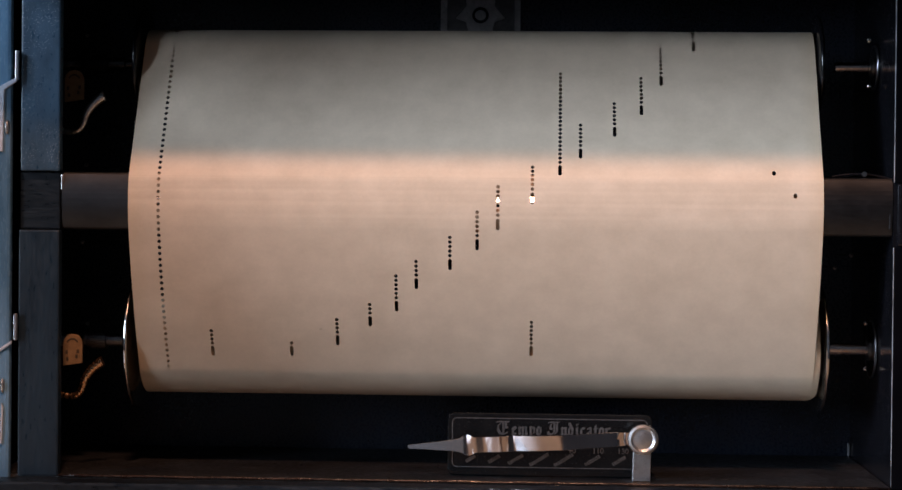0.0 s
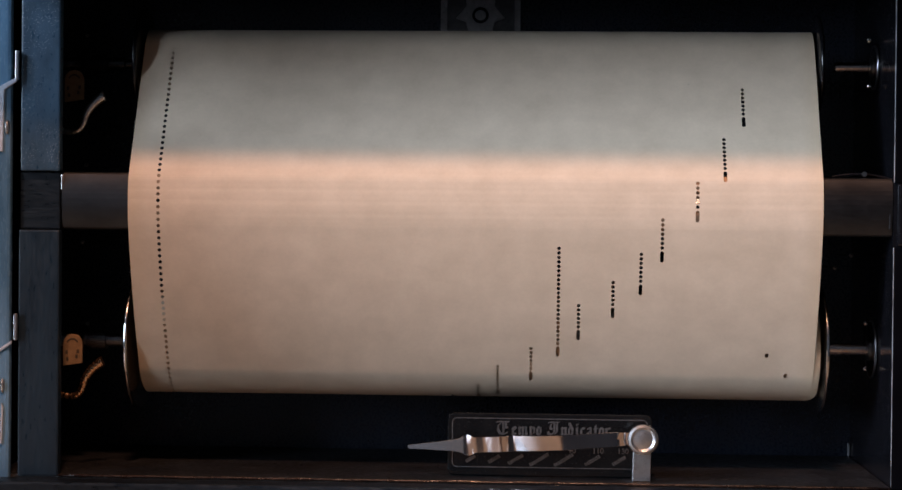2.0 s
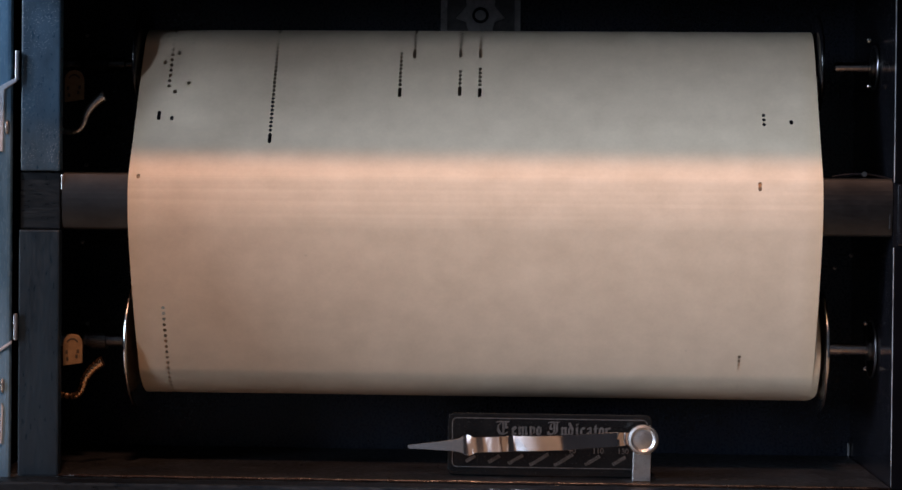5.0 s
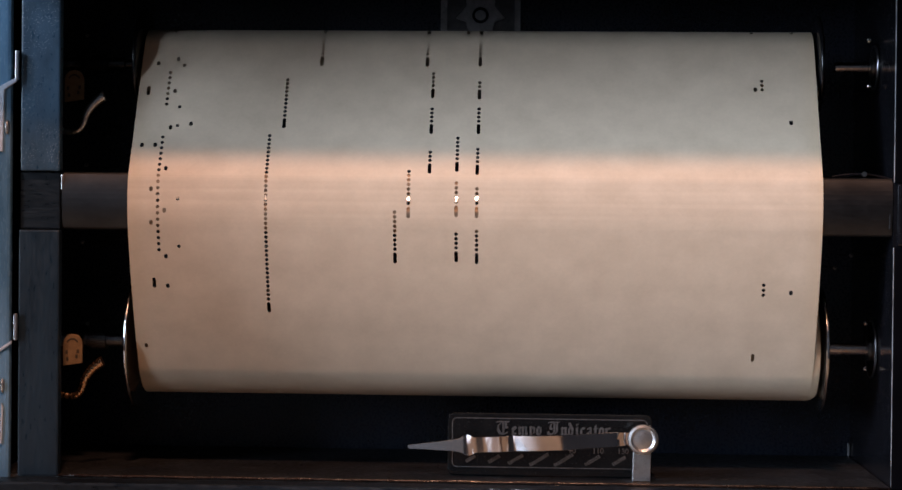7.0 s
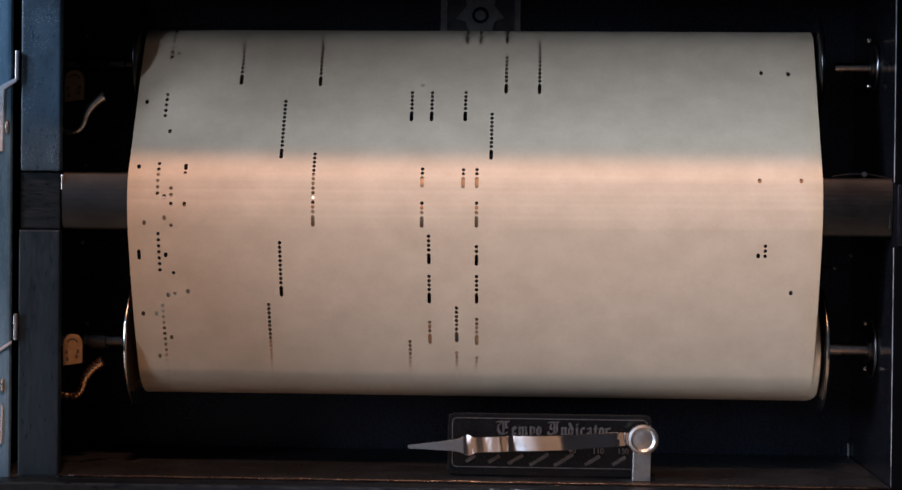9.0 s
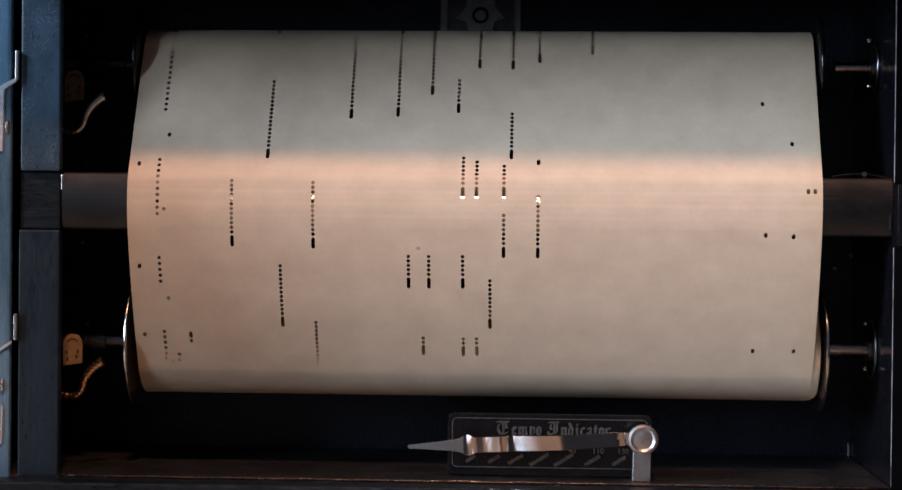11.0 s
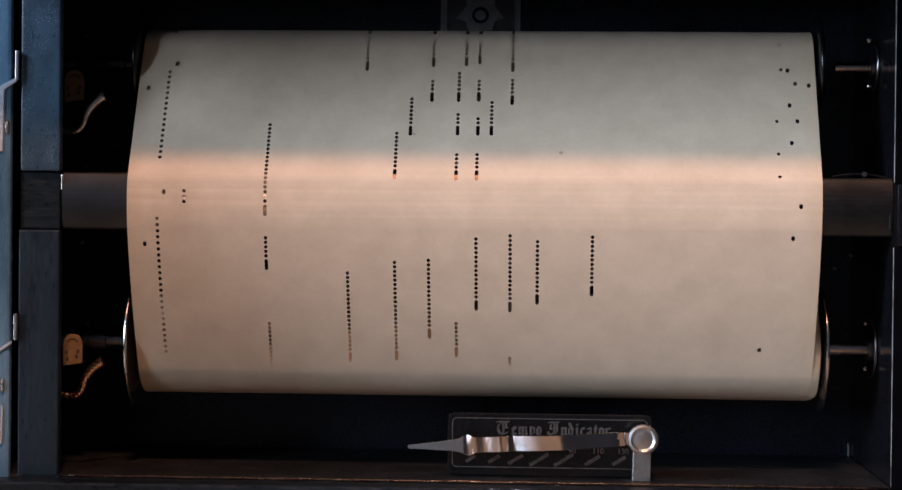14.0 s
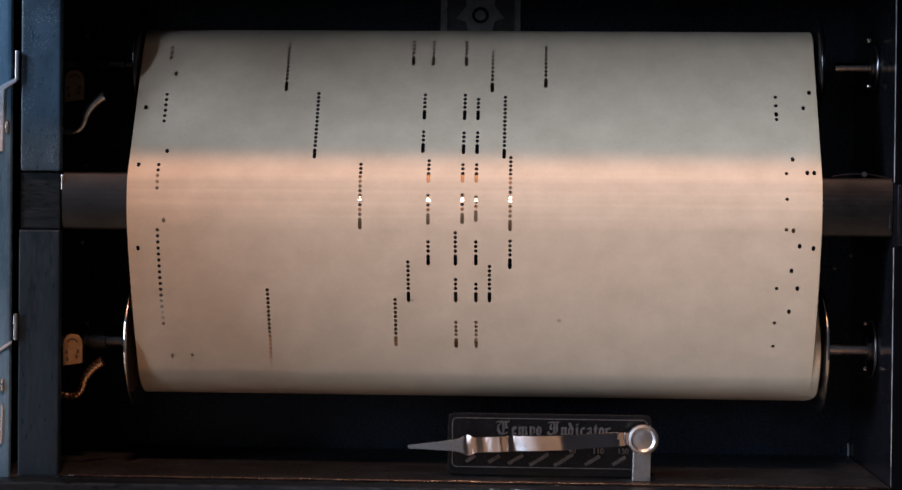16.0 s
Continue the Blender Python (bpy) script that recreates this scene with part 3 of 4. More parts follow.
def tag_plate(x, z, label):
    g = thing("arched_tag", (x, 0.03, z), label, "tag", "arched tags")
    w, h = 0.0042, 0.0072
    out = [(x - w, z - h), (x + w, z - h * 0.82)] + [(x + w * math.cos(a), z + 0.0025 + w * 1.0 * math.sin(a)) for a in (math.pi * k / 10 for k in range(11))]
    part("plate", slab(out, 0.0300, 0.0312, 0.0002), IVORY, g)
    arc = [(x + 0.0024 * math.cos(a), 0.0299, z + 0.0022 + 0.0024 * math.sin(a)) for a in (radians(20 + 14 * k) for k in range(11))]
    part("mark", tube(arc, [0.00035] * 11, 6, 0.3), DARK_INK, g)
    for dx, dz in ((-0.0026, -0.0012), (-0.0022, -0.0042), (0.0018, -0.0030), (0.0024, -0.0008)):
        part("mark", block(x + dx - 0.0005, x + dx + 0.0005, 0.02975, 0.0300, z + dz - 0.0008, z + dz + 0.0008), DARK_INK, g)
    part("bracket", block(x - 0.0042, x - 0.001, 0.0313, 0.060, z - 0.006, z - 0.003), BLACK_METAL, g)


tag_plate(-0.1737, 0.0500, "dim yellowed arched card with dark print")
tag_plate(-0.1737, -0.0640, "yellowed arched card with dark print")


def wall_screw(x, z, y=0.058):
    s = thing("screw", (x, y, z), "small bright screw head inside the dark box", "screw", "box screws")
    part("head", lathe([(0, 0), (0.0002, 0.0006), (0.0008, 0.0009), (0.0014, 0.0009)], (x, y, z), "Y", 14), STEEL, s)
    part("stem", lathe([(0.0014, 0.0005), (YB - y, 0.0005)], (x, y, z), "Y", 8), BLACK_METAL, s)


for x, z in ((-0.1755, 0.0745), (-0.1770, 0.0585), (-0.1745, -0.0545), (-0.1755, 0.0165), (-0.1770, -0.0180), (0.1640, -0.0205), (0.157, -0.026)):
    wall_screw(x, z)


# ---- lock plate on the back board ----
def lock_plate():
    k = thing("lock_plate", (0, YB, 0.086), "blackened embossed metal plate on the back board", "plate")
    part("plate", slab(round_rect(-0.0195, 0.0175, 0.070, 0.112, 0.001), YB - 0.0010, YB, 0.0003), LOCK_METAL, k)
    part("rim", frame_line(round_rect(-0.0195, 0.0175, 0.070, 0.112, 0.001), round_rect(-0.0165, 0.0148, 0.073, 0.109, 0.001), YB - 0.0018, YB - 0.001), PALE_LOCK, k)
    half = [(0, 0.0795), (0.0055, 0.0810), (0.0068, 0.0855), (0.0115, 0.0872), (0.0085, 0.0905), (0.0065, 0.0930), (0.0072, 0.0990), (0, 0.101)]
    out = [(-0.0010 + x, z) for x, z in half] + [(-0.0010 - x, z) for x, z in half[-2:0:-1]]
    part("emblem", slab(out, YB - 0.0023, YB - 0.001, 0.0004), PALE_LOCK, k, "embossed shield shape")
    part("ring", frame_line([(-0.0010 + 0.0038 * math.cos(a), 0.0885 + 0.0038 * math.sin(a)) for a in (2 * math.pi * i / 28 for i in range(28))], [(-0.0010 + 0.0026 * math.cos(a), 0.0885 + 0.0024 * math.sin(a)) for a in (2 * math.pi * i / 28 for i in range(28))], YB - 0.0031, YB - 0.0023), BLACK_METAL, k, "dark ring round the keyhole")
    part("keyhole", slab([(-0.0010 + 0.0008 * math.cos(a), 0.0885 + 0.0017 * math.sin(a)) for a in (2 * math.pi * i / 16 for i in range(16))], YB - 0.0028, YB - 0.0023), PALE_LOCK, k)


lock_plate()


# ---- tempo indicator ----
PEN_AT = (0.0, 0.0061, 0.0090, 0.0136, 0.0163, 0.0, 0.0053, 0.0081, 0.0115, 0.0132, 0.0158, 0.0190, 0.0209, 0.0237)  # where each letter begins in its word


def minim(x):
    return [[(x - 0.07, 0.93), (x + 0.05, 0.82)], [(x, 0.86), (x, 0.16)], [(x - 0.04, 0.20), (x + 0.11, 0.06)]]


def pen_strokes(ch):
    """The strokes of a black-letter character in units of the small letters' height."""
    bowl = [(0.32, 0.98), (0.20, 0.85), (0.20, 0.15), (0.45, 0.02), (0.62, 0.18)]
    return {
        "T": [[(0.0, 1.48), (0.24, 1.62), (0.9, 1.56), (1.34, 1.60)], [(0.48, 1.42), (0.20, 1.12), (0.14, 0.60), (0.40, 0.14), (0.80, 0.04), (1.2, 0.28)], [(0.74, 1.5), (0.74, 0.2)], [(1.02, 1.45), (1.02, 0.95), (1.15, 0.80)]],
        "I": [[(0.04, 1.50), (0.28, 1.62), (0.8, 1.56), (1.22, 1.60)], [(0.68, 1.5), (0.68, 0.35), (0.42, 0.08), (0.1, 0.16), (0.0, 0.40)], [(0.34, 1.34), (0.24, 0.92), (0.46, 0.74)], [(0.96, 1.45), (0.96, 0.42), (0.72, 0.12)]],
        "e": [[(0.45, 0.98), (0.20, 0.82), (0.20, 0.15), (0.55, 0.05)], [(0.42, 0.96), (0.60, 0.74), (0.22, 0.46)]],
        "m": minim(0.18) + minim(0.58) + minim(0.98) + [[(0.2, 0.72), (0.54, 0.96)], [(0.6, 0.72), (0.94, 0.96)]],
        "p": [[(0.12, 1.02), (0.20, 0.90), (0.20, -0.5)], [(0.22, 0.76), (0.48, 0.96), (0.64, 0.80), (0.64, 0.2), (0.24, 0.05)]],
        "o": [bowl, [(0.30, 0.97), (0.62, 0.80), (0.62, 0.18)]],
        "n": minim(0.18) + minim(0.60) + [[(0.2, 0.72), (0.56, 0.96)]],
        "d": [bowl, [(0.62, 0.18), (0.62, 0.80), (0.22, 1.52)], [(0.30, 0.97), (0.58, 0.84)]],
        "i": minim(0.18) + [[(0.14, 1.36), (0.22, 1.28)]],
        "c": [[(0.45, 0.98), (0.20, 0.82), (0.20, 0.15), (0.56, 0.04)], [(0.40, 0.97), (0.60, 0.84)]],
        "a": [[(0.16, 0.80), (0.44, 0.98), (0.60, 0.84), (0.60, 0.16), (0.74, 0.06)], [(0.60, 0.55), (0.22, 0.40), (0.22, 0.14), (0.36, 0.03), (0.60, 0.22)]],
        "t": [[(0.24, 1.26), (0.22, 0.15), (0.50, 0.05)], [(0.0, 0.86), (0.52, 0.90)]],
        "r": minim(0.18) + [[(0.24, 0.74), (0.44, 0.97), (0.62, 0.86)]],
    }[ch]


def pen_letter(ch, x, y, z, size):
    """A character drawn with a broad pen held aslant: each stroke sweeps the pen's edge along a line."""
    bm = bmesh.new()
    stretch = 1.16 if ch in "TI" else 1.0
    nib = Vector((math.cos(radians(40)), math.sin(radians(40)))) * 0.172
    k = 0
    for stroke in pen_strokes(ch):
        for p, q in zip(stroke, stroke[1:]):
            p, q = Vector((p[0] * stretch, p[1])), Vector((q[0] * stretch, q[1]))
            along = (q - p).normalized() * 0.03
            thin = Vector((-along.y, along.x))
            wide = nib if abs(nib.x * along.y - nib.y * along.x) > 0.0016 else thin * 2.4
            front = y - 0.000012 * k
            k += 1
            ring = [p - along - wide, p - along + wide, q + along + wide, q + along - wide]
            near = [bm.verts.new((x + v.x * size, front, z + v.y * size)) for v in ring]
            far = [bm.verts.new((x + v.x * size, y + 0.00012, z + v.y * size)) for v in ring]
            bm.faces.new(near)
            for i in range(4):
                bm.faces.new([near[i], far[i], far[(i + 1) % 4], near[(i + 1) % 4]])
    bmesh.ops.recalc_face_normals(bm, faces=bm.faces)
    return bm


def tempo_indicator():
    t = thing("tempo_indicator", (0.033, 0.012, ZS), "black dial plate with silver print and polished pointer", "tempo dial")
    x0, x1, z0, z1, y = -0.0100, 0.0752, ZS + 0.0003, -0.0872, 0.0120
    part("plate", slab(round_rect(x0, x1, z0, z1, 0.003), y, y + 0.0025, 0.0006), PLATE_ENAMEL, t)
    part("border_line", frame_line(round_rect(x0 + 0.0018, x1 - 0.0018, z0 + 0.0035, z1 - 0.0018, 0.0022), round_rect(x0 + 0.00222, x1 - 0.00222, z0 + 0.00392, z1 - 0.00222, 0.0019), y - 0.00015, y + 0.0001), PLATE_SILVER, t, "thin silver border line")
    for word, x, start in (("Tempo", 0.01046, 0), ("Indicator", 0.03190, 5)):
        for i, ch in enumerate(word):
            part("title_letter", pen_letter(ch, x + PEN_AT[start + i], y - 0.0001, -0.0959, 0.00335), PLATE_SILVER, t, "silver black-letter character")
    for x, n in ((0.0420, "90"), (0.0528, "110"), (0.0632, "130")):
        lettering("numeral", n, x, y - 0.0001, -0.10330, 0.0032, PLATE_SILVER, t, weight=0.00005)
    for x, ln in ((-0.0012, 0.0045), (0.0086, 0.0055), (0.0176, 0.0074), (0.0274, 0.0092), (0.0376, 0.0098), (0.0496, 0.0076), (0.0606, 0.0064)):
        n = max(3, int(ln / 0.0009))
        for k in range(n):
            bm = block((k - n / 2) * 0.00092, (k - n / 2) * 0.00092 + 0.00074, -0.00010, 0.00005, -0.00072, 0.00072)
            bm.transform(pose(x + 0.001, y - 0.0001, -0.1062, 0, -32, 0))
            part("printed_bar", bm, PLATE_SILVER, t)
    # the support that holds the pointer
    part("support", slab([(0.0665, ZS), (0.0740, ZS), (0.0742, -0.0960), (0.0668, -0.0960)], 0.0005, 0.0017, 0.0003), SATIN, t)
    part("support_foot", block(0.0665, 0.0740, 0.0005, 0.0110, ZS, ZS + 0.0010, 0.0003), NICKEL, t)
    # the pointer: a bent strip that ends in a leaf-shaped tip
    a, b = Vector((0.0672, 0, -0.0955)), Vector((-0.0262, 0, -0.1010))
    knots = [(0.0, 0.0026, 0.0006), (0.045, 0.0026, 0.0016), (0.047, 0.0029, 0.0004), (0.20, 0.0030, -0.0018), (0.30, 0.0031, -0.0034), (0.345, 0.0031, -0.0037), (0.40, 0.0032, -0.0031), (0.44, 0.0032, -0.0020), (0.48, 0.0033, -0.0004), (0.523, 0.0033, 0.0017), (0.526, 0.0033, 0.0016), (0.585, 0.0033, 0.0003), (0.60, 0.0033, 0.0004), (0.625, 0.0033, 0.0011), (0.65, 0.0033, 0.0020), (0.67, 0.0033, 0.0020), (0.70, 0.0034, 0.0017), (0.715, 0.0042, 0.0019), (0.73, 0.0045, 0.0022), (0.745, 0.0041, 0.0026), (0.775, 0.0027, 0.0031), (0.86, 0.0018, 0.0045), (0.95, 0.0011, 0.0059), (0.995, 0.0008, 0.0066), (1.0, 0.0004, 0.0067)]
    fine = curve_points(knots, 12)
    d = (b - a).normalized()
    up = Vector((-d.z, 0, d.x)) * -1

    def lean(f):
        """How far the strip leans forward, in slope: its bends turn down in turn towards the added board below."""
        at = ((0.0, 0.10), (0.034, 0.22), (0.062, 0.22), (0.075, -0.04), (0.30, 0.0), (0.352, 0.18), (0.52, 0.24), (0.53, 0.0), (0.55, 0.0), (0.56, 0.20), (0.578, 0.20), (0.583, 0.0), (0.59, 0.18), (0.645, 0.18), (0.665, 0.05), (0.69, 0.05), (0.715, 0.16), (0.735, 0.0), (1.0, -0.08))
        for (f0, v0), (f1, v1) in zip(at, at[1:]):
            if f <= f1:
                return v0 + (v1 - v0) * (f - f0) / (f1 - f0)
        return at[-1][1]

    for name, f0, f1, mat, words in (("pointer", -0.01, 0.752, MIRROR_NICKEL, "polished nickel pointer strip with bends"), ("pointer_tip", 0.744, 1.01, BRIGHT, "dull leaf-shaped tip of the pointer")):
        bm = bmesh.new()
        rows = []
        for f, w, bow in ((v.x, v.y, v.z) for v in fine):
            if not f0 <= f <= f1:
                continue
            c = a + (b - a) * f
            tilt = -lean(f) * w
            rows.append([bm.verts.new(c + up * (w * h) + Vector((0, bow + tilt * h + q, 0))) for h, q in ((1, 0.00016), (0.95, 0.0), (0, 0.0), (-0.95, 0.0), (-1, 0.00016), (-1, 0.0010), (1, 0.0010))])
        for p, q in zip(rows, rows[1:]):
            for k in range(7):
                bm.faces.new([p[k], p[(k + 1) % 7], q[(k + 1) % 7], q[k]])
        bm.faces.new(rows[0])
        bm.faces.new(rows[-1])
        bmesh.ops.recalc_face_normals(bm, faces=bm.faces)
        part(name, bm, mat, t, words)
    knob = part("knob", lathe([(0.0045, 0), (0.0045, 0.0050), (0.0010, 0.0056), (0.0004, 0.0061), (-0.0004, 0.0061), (-0.0010, 0.0056), (-0.0012, 0.0050), (-0.0006, 0.0046), (-0.0003, 0.0040), (-0.0006, 0.0020), (-0.0007, 0)], (0.0706, -0.0022, -0.0955), "Y", 64), SATIN, t, "round dished thumb knob")
    for k in range(44):
        a2 = 2 * math.pi * k / 44
        bm = block(-0.0004, 0.0004, -0.0006, 0.0006, 0.0057, 0.0063, 0.00015)
        bm.transform(pose(0.0706, -0.0022, -0.0955) @ Matrix.Rotation(a2, 4, "Y"))
        part("knurl", bm, NICKEL, knob)


tempo_indicator()


# ---- the perforated music paper: narrow rigid strips that travel round spools and bar ----
SOLID = {}  # holes as (track position, first, last) in millimetres


def track(k, *punched):
    """A note is (lead, length): a slot and then dots; a lone number is one punched dot."""
    x = k * PITCH + OFF
    row = SOLID.setdefault(k, [])
    for n in punched:
        lead, length = n if isinstance(n, tuple) else (n, 0)
        if length < 4.2:
            row.append((x, lead - 0.3, lead + max(length, 0.3)))
            continue
        row.append((x, lead, lead + 3.3))
        at = lead + 3.3 + 2.2
        while at <= lead + length + 0.9:
            row.append((x, at, at))
            at += 1.95


def small_dots(k, *at):
    """Single round holes of the expression tracks."""
    SOLID.setdefault(k, []).extend((k * PITCH + OFF, w, w) for w in at)


def pedal_track(k, *runs):
    for lead, length in runs:
        for i in range(int(round(length / 2.62)) + 1):
            SOLID.setdefault(k, []).append((k * PITCH + OFF, lead + 2.62 * i, lead + 2.62 * i))


track(-49, 210.5, 300.3, (325.7, 2.7), 364.6, 396.0, 440.2, 587.3, 623.2, 651)
track(-48, 340.7, 515.8)
track(-47, (238.6, 2.7), 266.2, 280.1, 300.4)
track(-45, 238.5, 251.6, 271.2, 289.2, 308.9, 326.9, 342.8, 351.6, 381.7, 454.2, 537.8, 599.4, 629.8, 667.8)
small_dots(-45, 420.6)
small_dots(-44, 309.8, 319.0, 339.7, 348.7, 352.4, 355.2)
small_dots(-43, 256, 276)
track(-42, 310.7, 348.5, (364.2, 1.2))
small_dots(-42, 361.8, 533.8, 535.9, 538.3)
track(-39, (-68.4, 11.5))
track(-35, (405.7, 27.4))
track(-30, (227.5, 78.1), (443.8, 37.5), (505.6, 13.7), (528.8, 40.1))
track(-28, (309.6, 23.5), (369.7, 27.5), (660.1, 23.8))
track(-27, (-67.9, 4.9))
track(-23, (340.4, 30.1), (405.1, 27.8), (627.4, 30.2))
track(-20, (-62.4, 12.1))
track(-18, (463.3, 41.3))
track(-16, (597.1, 26.6))
track(-15, (-53.3, 9.2))
track(-11, (-46.2, 14.5), (250.2, 20.9), (464.3, 45), (544.6, 20.8))
track(-9, (269.5, 20), (388.1, 13.8), (565.3, 18), (673.2, 11))
track(-8, (-35.9, 11.8))
track(-7, (340.4, 10.2), (357, 8.4), (630.4, 10.1), (646.5, 11.3))
track(-6, (288.4, 9.2), (307.3, 11.3), (324.7, 11.5), (388.1, 13.8), (475.1, 34.6), (581.8, 9.6), (599.2, 12.2), (616.6, 8.6), (673.2, 11))
track(-3, (-27.3, 13))
track(-2, (251, 12.2), (270.2, 12.8), (289.3, 14.8), (466.3, 15.5), (544.2, 11.1), (565.5, 9.4), (581.9, 13.7))
track(-1, (356.8, 8.4), (388.2, 13.8), (426.7, 17.8), (599.6, 12), (616.8, 7), (630, 9.8), (646.4, 10.5), (673, 11.3))
track(1, (-18.6, 15), (250.3, 12.5), (269.8, 12.3), (288, 12.3), (307.4, 11.2), (324.3, 7.8), (340.6, 10.2), (356.9, 8.4), (426.8, 14.5), (488.4, 31.6), (544.3, 11.1), (565.5, 8.4), (582, 9.6), (600.6, 10.2), (616.8, 7), (630.1, 9.8), (646.4, 9.7))
track(3, (369.9, 20.2), (565.6, 16.3), (660.1, 20.1))
track(4, (-10, 17.9))
track(5, (401.9, 16.9), (426.9, 13.3), (628, 28.1))
track(6, (444.2, 20.4), (487.9, 32.7), (580.5, 11.2), (596.9, 30))
track(9, (-66.5, 14.4), (0.9, 14.9))
track(10, (401.8, 24.2), (441.9, 0.8), (491.4, 27.7))
track(11, (662.4, 18.8))
track(13, (13.1, 49.2))
track(16, (21.1, 15.1))
track(18, (495.5, 24.2))
track(21, (31.6, 14.4))
track(25, (42.1, 16.5))
track(28, (56.6, 16.5))
track(33, (73.7, 14.9))
track(37, (90.4, 18.7))
track(40, (116.4, 16.8))
track(42, 207.3, 209, 329.0, 360.2)
track(43, 411.9, 470.8)
small_dots(43, 237.2, 239.4, 241.6, 328.9, 331.1, 333.2)
track(44, 14.1)
track(45, 649.3)
small_dots(45, 546.2, 557, 572.5, 646.8, 653.5, 657.7)
small_dots(46, 597.8, 610.2, 621.2)
track(47, 4.4, 238.3, 313, 411.4, 451.6, 520.7, 562.2, 580.3, 597.4, 627.9)
track(48, 360.3, 533.9, 572.6, 590.9)
track(49, 430, 621.6, 652.4)
track(50, 430, 590, 621.6, 659.9)
pedal_track(-46, (-74.5, 229.2), (254.4, 49), (320.3, 15.7), (353, 13.1), (389.3, 10.5), (418.6, 24.8), (466.5, 61.3), (553.4, 41.4), (612.8, 9.8), (644.3, 13.4), (675.9, 4.8))

# place on the path (millimetres gone since the start) every half second
GONE = [0.0, 19.3, 39.2, 59.3, 79.7, 100.2, 121.2, 141.8, 161.4, 180.7, 200.0, 219.2, 238.2, 256.8, 274.9, 292.9, 311.5, 330.4, 349.6, 368.6, 387.3, 405.7, 423.7, 441.4, 458.9, 476.7, 495.2, 514.5, 533.8, 552.2, 570.5, 588.7, 607.2]
STRIP = 0.00100


def gone(t):
    """Millimetres of paper drawn past the bar by t."""
    i = min(max(int(t * 2), 0), len(GONE) - 2)
    f = t * 2 - i
    p = [GONE[min(max(j, 0), len(GONE) - 1)] for j in (i - 1, i, i + 1, i + 2)]
    if i == 0:
        p[0] = 2 * p[1] - p[2]
    if i == len(GONE) - 2:
        p[3] = 2 * p[2] - p[1]
    return 0.5 * (2 * p[1] + (p[2] - p[0]) * f + (2 * p[0] - 5 * p[1] + 4 * p[2] - p[3]) * f * f + (3 * p[1] - p[0] - 3 * p[2] + p[3]) * f ** 3)


def taut_line():
    """The line of the sheet, drawn tight over upper roll, bar and lower roll: depth and height, and length along it."""
    a = np.linspace(0, 2 * np.pi, 3000)
    sets = [np.stack([AY - RU * np.cos(a), HZ + RU * np.sin(a)], 1), np.stack([AY - RL * np.cos(a), -HZ + RL * np.sin(a)], 1)]
    b = np.linspace(-0.44, 0.44, 900)
    sets.append(np.array([bar_face(q) for q in b]))
    # below the bar the sheet bows out a little before it meets the take-up roll
    u = np.linspace(0, 1, 500)[:, None]
    t0, t1 = 0.23, 0.47
    p0 = np.array(bar_face(-t0))
    p2 = np.array([AY - RL * np.cos(t1), -HZ - RL * np.sin(t1)])
    d0, d2 = np.array([np.sin(t0), -np.cos(t0)]), np.array([np.sin(t1), -np.cos(t1)])
    k0 = np.linalg.solve(np.stack([d0, d2], 1), p2 - p0)[0]
    sets.append((1 - u) ** 2 * p0 + 2 * u * (1 - u) * (p0 + k0 * d0) + u * u * p2)
    pts = np.concatenate(sets)
    chain = []
    for q in pts[np.lexsort((pts[:, 0], -pts[:, 1]))]:
        while len(chain) > 1 and (chain[-1][0] - chain[-2][0]) * (q[1] - chain[-2][1]) - (chain[-1][1] - chain[-2][1]) * (q[0] - chain[-2][0]) < 0:
            chain.pop()
        chain.append(q)
    line = np.array(chain)
    run = np.concatenate([[0], np.cumsum(np.hypot(*np.diff(line, axis=0).T))])
    return line, run - np.interp(0, -line[:, 1], run)


LINE, RUN = taut_line()
LAYER, LAYER_LOW = 0.00120, 0.00006  # the music roll is wound looser than the take-up


def on_path(s):
    """Depth and height at s metres along the sheet's way; past the ends it winds on in the rolls."""
    if s < RUN[0]:
        turn = (RUN[0] - s) / RU
        r = RU - LAYER * turn / (2 * math.pi)
        return AY + r * math.sin(turn), HZ + r * math.cos(turn)
    if s > RUN[-1]:
        turn = (s - RUN[-1]) / RL
        r = RL - LAYER_LOW * turn / (2 * math.pi)
        return AY + r * math.sin(turn), -HZ - r * math.cos(turn)
    return float(np.interp(s, RUN, LINE[:, 0])), float(np.interp(s, RUN, LINE[:, 1]))


def strip_pose(s, x):
    (ya, za), (yb, zb) = on_path(s - STRIP / 2), on_path(s + STRIP / 2)
    return Matrix.Translation((x, (ya + yb) / 2 - AY, (za + zb) / 2)) @ Matrix.Rotation(math.atan2(yb - ya, za - zb), 4, "X")


def clip(poly, z, keep):
    """The part of a polygon above (keep 1) or below (keep -1) a height."""
    out = []
    for (x0, z0), (x1, z1) in zip(poly, poly[1:] + poly[:1]):
        in0, in1 = (z0 - z) * keep >= 0, (z1 - z) * keep >= 0
        if in0:
            out.append((x0, z0))
        if in0 != in1:
            out.append((x0 + (x1 - x0) * (z - z0) / (z1 - z0), z))
    return out


HALF = 143.0


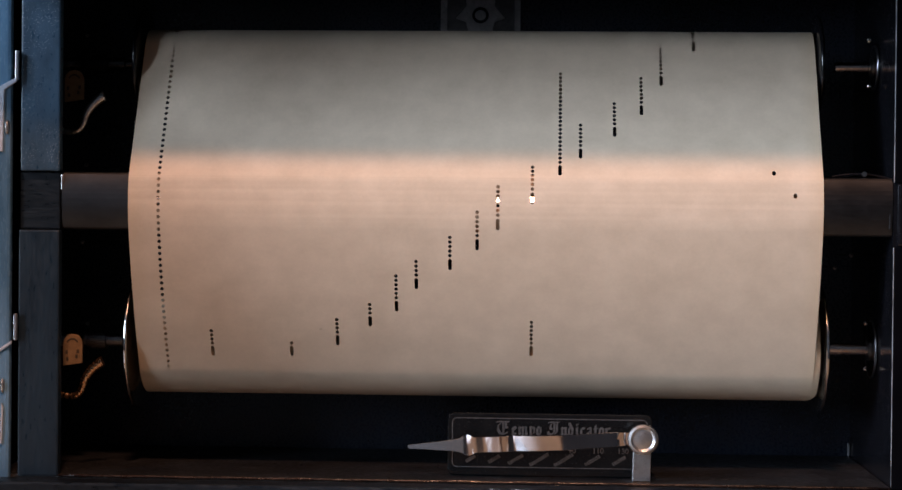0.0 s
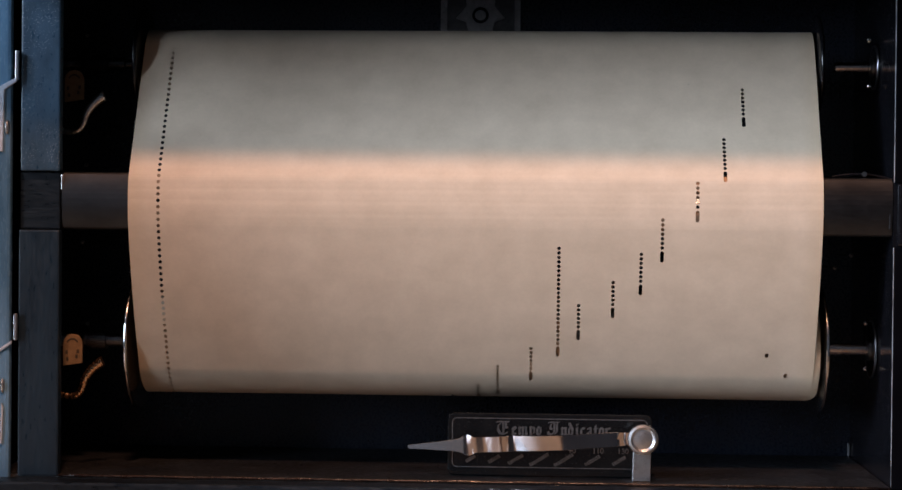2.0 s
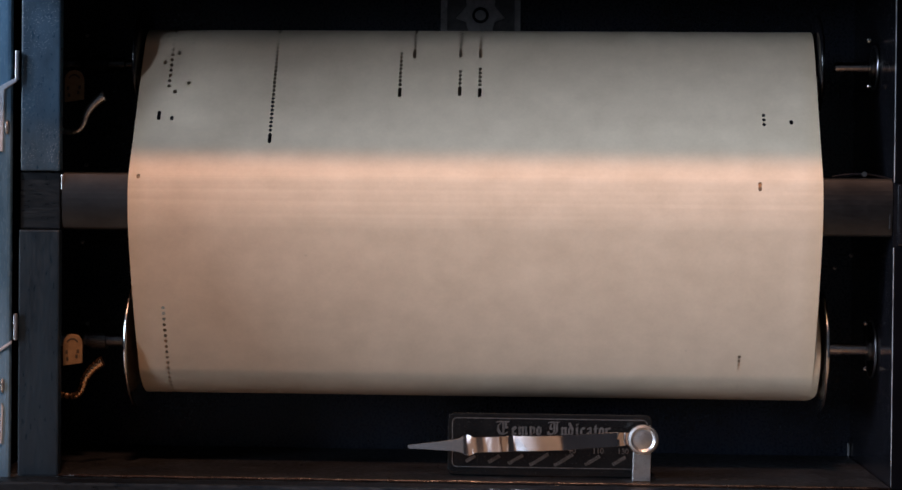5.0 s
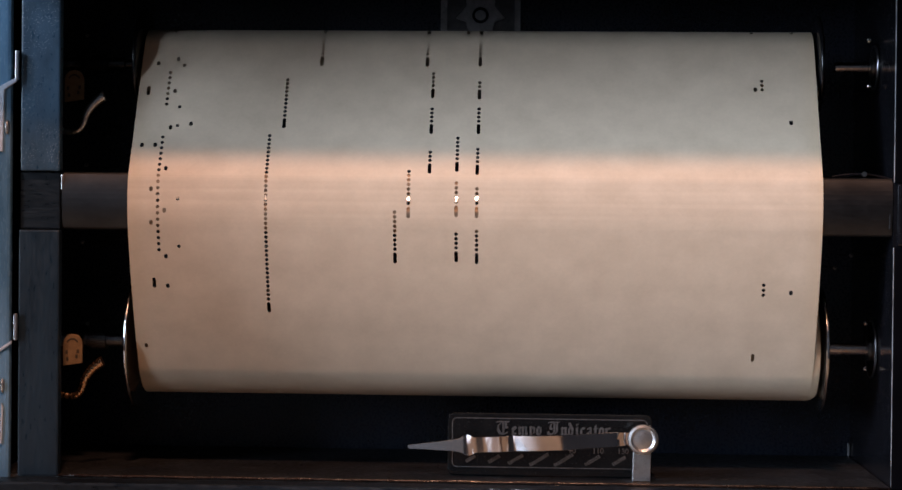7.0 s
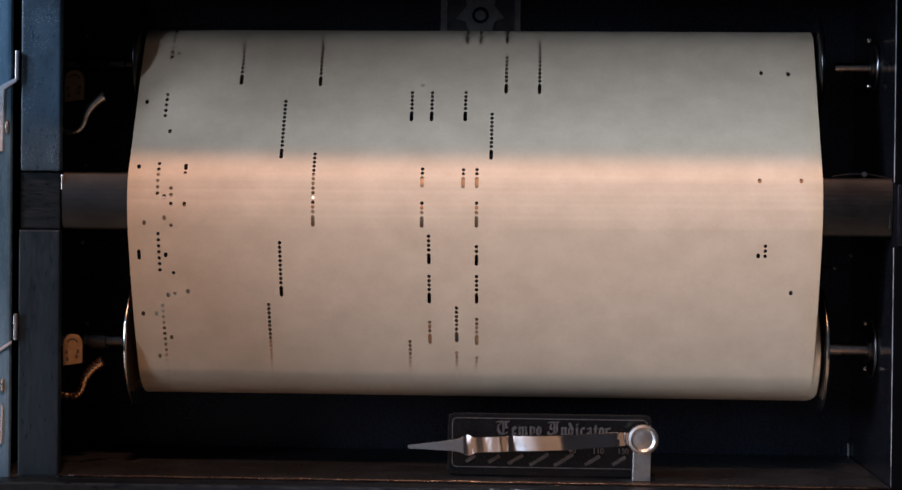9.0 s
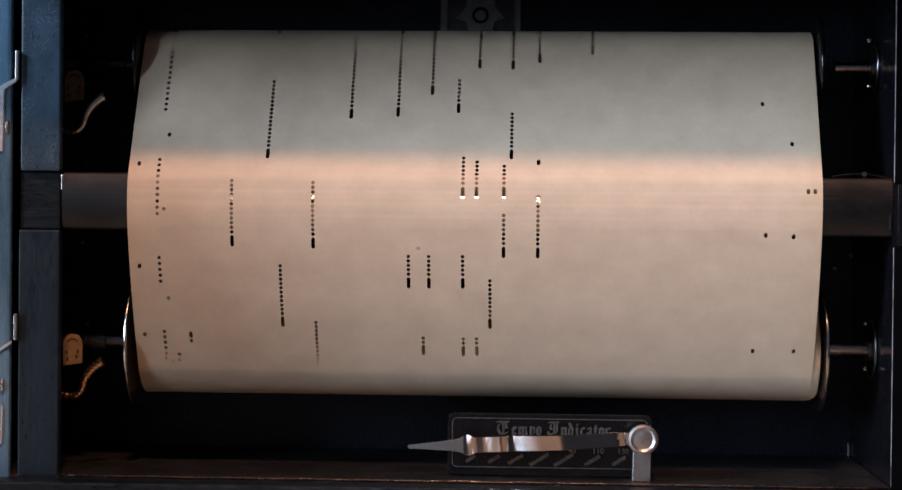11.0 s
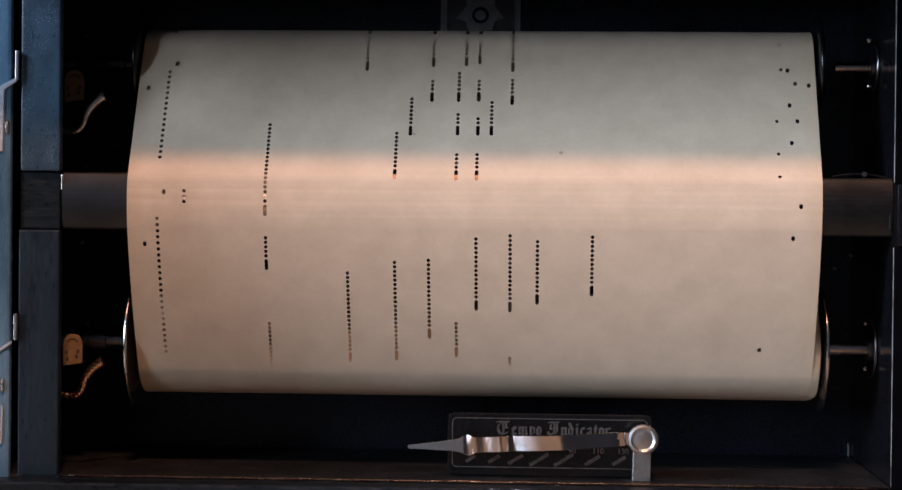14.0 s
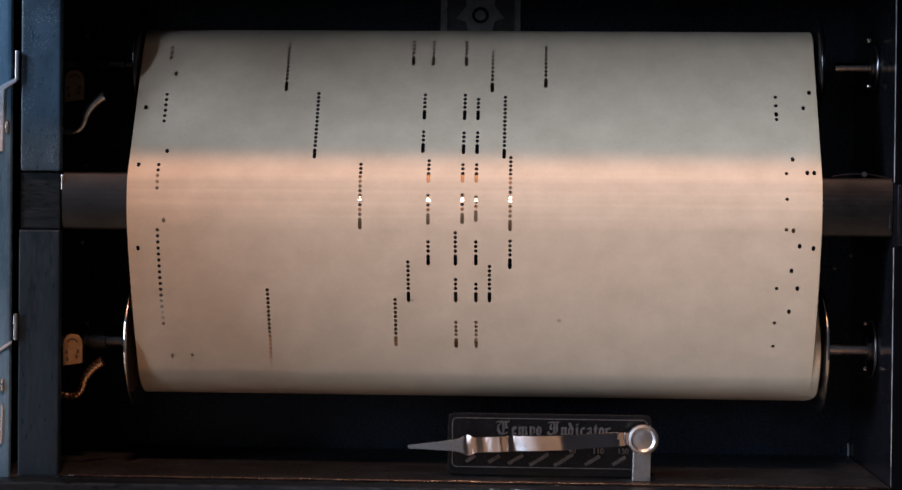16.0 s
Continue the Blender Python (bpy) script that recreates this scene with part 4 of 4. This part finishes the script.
def strip_mesh(w0, w1):
    """The strip of the sheet from w0 to w1 millimetres, with its punched holes."""
    r = 0.76
    verts, edges, holes = [(-HALF, w0), (HALF, w0), (HALF, w1), (-HALF, w1)], [(0, 1), (1, 2), (2, 3), (3, 0)], []
    for row in SOLID.values():
        for x, a, b in row:
            if b + r < w0 or a - r > w1:
                continue
            poly = [(x + r * math.cos(q), b + r * math.sin(q)) for q in (math.pi * i / 6 for i in range(7))] + [(x + r * math.cos(q), a + r * math.sin(q)) for q in (math.pi + math.pi * i / 6 for i in range(7))]
            poly = clip(clip(poly, w0, 1), w1, -1)
            if len(poly) < 3:
                continue
            n = len(verts)
            verts += poly
            edges += [(n + i, n + (i + 1) % len(poly)) for i in range(len(poly))]
            holes.append((min(p[0] for p in poly), max(p[0] for p in poly), poly))
    if holes:
        from mathutils.geometry import delaunay_2d_cdt
        v, _, f, *_ = delaunay_2d_cdt([Vector(p) for p in verts], edges, [], 1, 1e-5)
        faces = []
        for tri in f:
            cx, cz = sum(v[i].x for i in tri) / 3, sum(v[i].y for i in tri) / 3
            if not any(h0 < cx < h1 and inside(cx, cz, poly) for h0, h1, poly in holes):
                faces.append(tri)
    else:
        v, faces = [Vector(p) for p in verts], [(0, 1, 2, 3)]
    me = bpy.data.meshes.new("paper_strip")
    mid = (w0 + w1) / 2
    me.from_pydata([(p.x / 1000, 0, (p.y - mid) / 1000) for p in v], [], faces)
    on = me.attributes.new("on_sheet", "FLOAT_VECTOR", "POINT")
    on.data.foreach_set("vector", [c for p in v for c in (p.x / 1000, 0.0, p.y / 1000)])
    me.materials.append(PAPER)
    return me


def inside(x, z, poly):
    odd = False
    for (x0, z0), (x1, z1) in zip(poly, poly[1:] + poly[:1]):
        if (z0 > z) != (z1 > z) and x < x0 + (x1 - x0) * (z - z0) / (z1 - z0):
            odd = not odd
    return odd


FIRST, LAST = -122.0, 716.0
paper = thing("music_paper", (0, AY, 0), "cream perforated piano roll paper running down over the tracker bar", "music roll")
STRIPS = []
for i in range(int((LAST - FIRST) / (STRIP * 1000))):
    w = FIRST + i * STRIP * 1000
    ob = new("paper_strip", strip_mesh(w, w + STRIP * 1000))
    ob.parent = paper
    STRIPS.append((ob, w + STRIP * 500))


def drift(t):
    """The sheet wanders a little to the side as it runs."""
    return -0.000035 * t


def motions():
    steps = [i / 10 for i in range(161)]
    way = [gone(t) / 1000 for t in steps]
    for ob, w in STRIPS:
        rows = []
        for i, t in enumerate(steps):
            s = way[i] - w / 1000
            deep = s < RUN[0] - 0.105 or s > RUN[-1] + 0.145
            if deep and i % 2:
                continue
            rows.append((t, strip_pose(s, drift(t))))
        walk(ob, rows)
    for spool_thing, r, z in ((upper, RU, HZ), (lower, RL, -HZ)):
        walk(spool_thing, [(i / 4, pose(0, AY, z, math.degrees(gone(i / 4) / 1000 / r))) for i in range(65)])


motions()
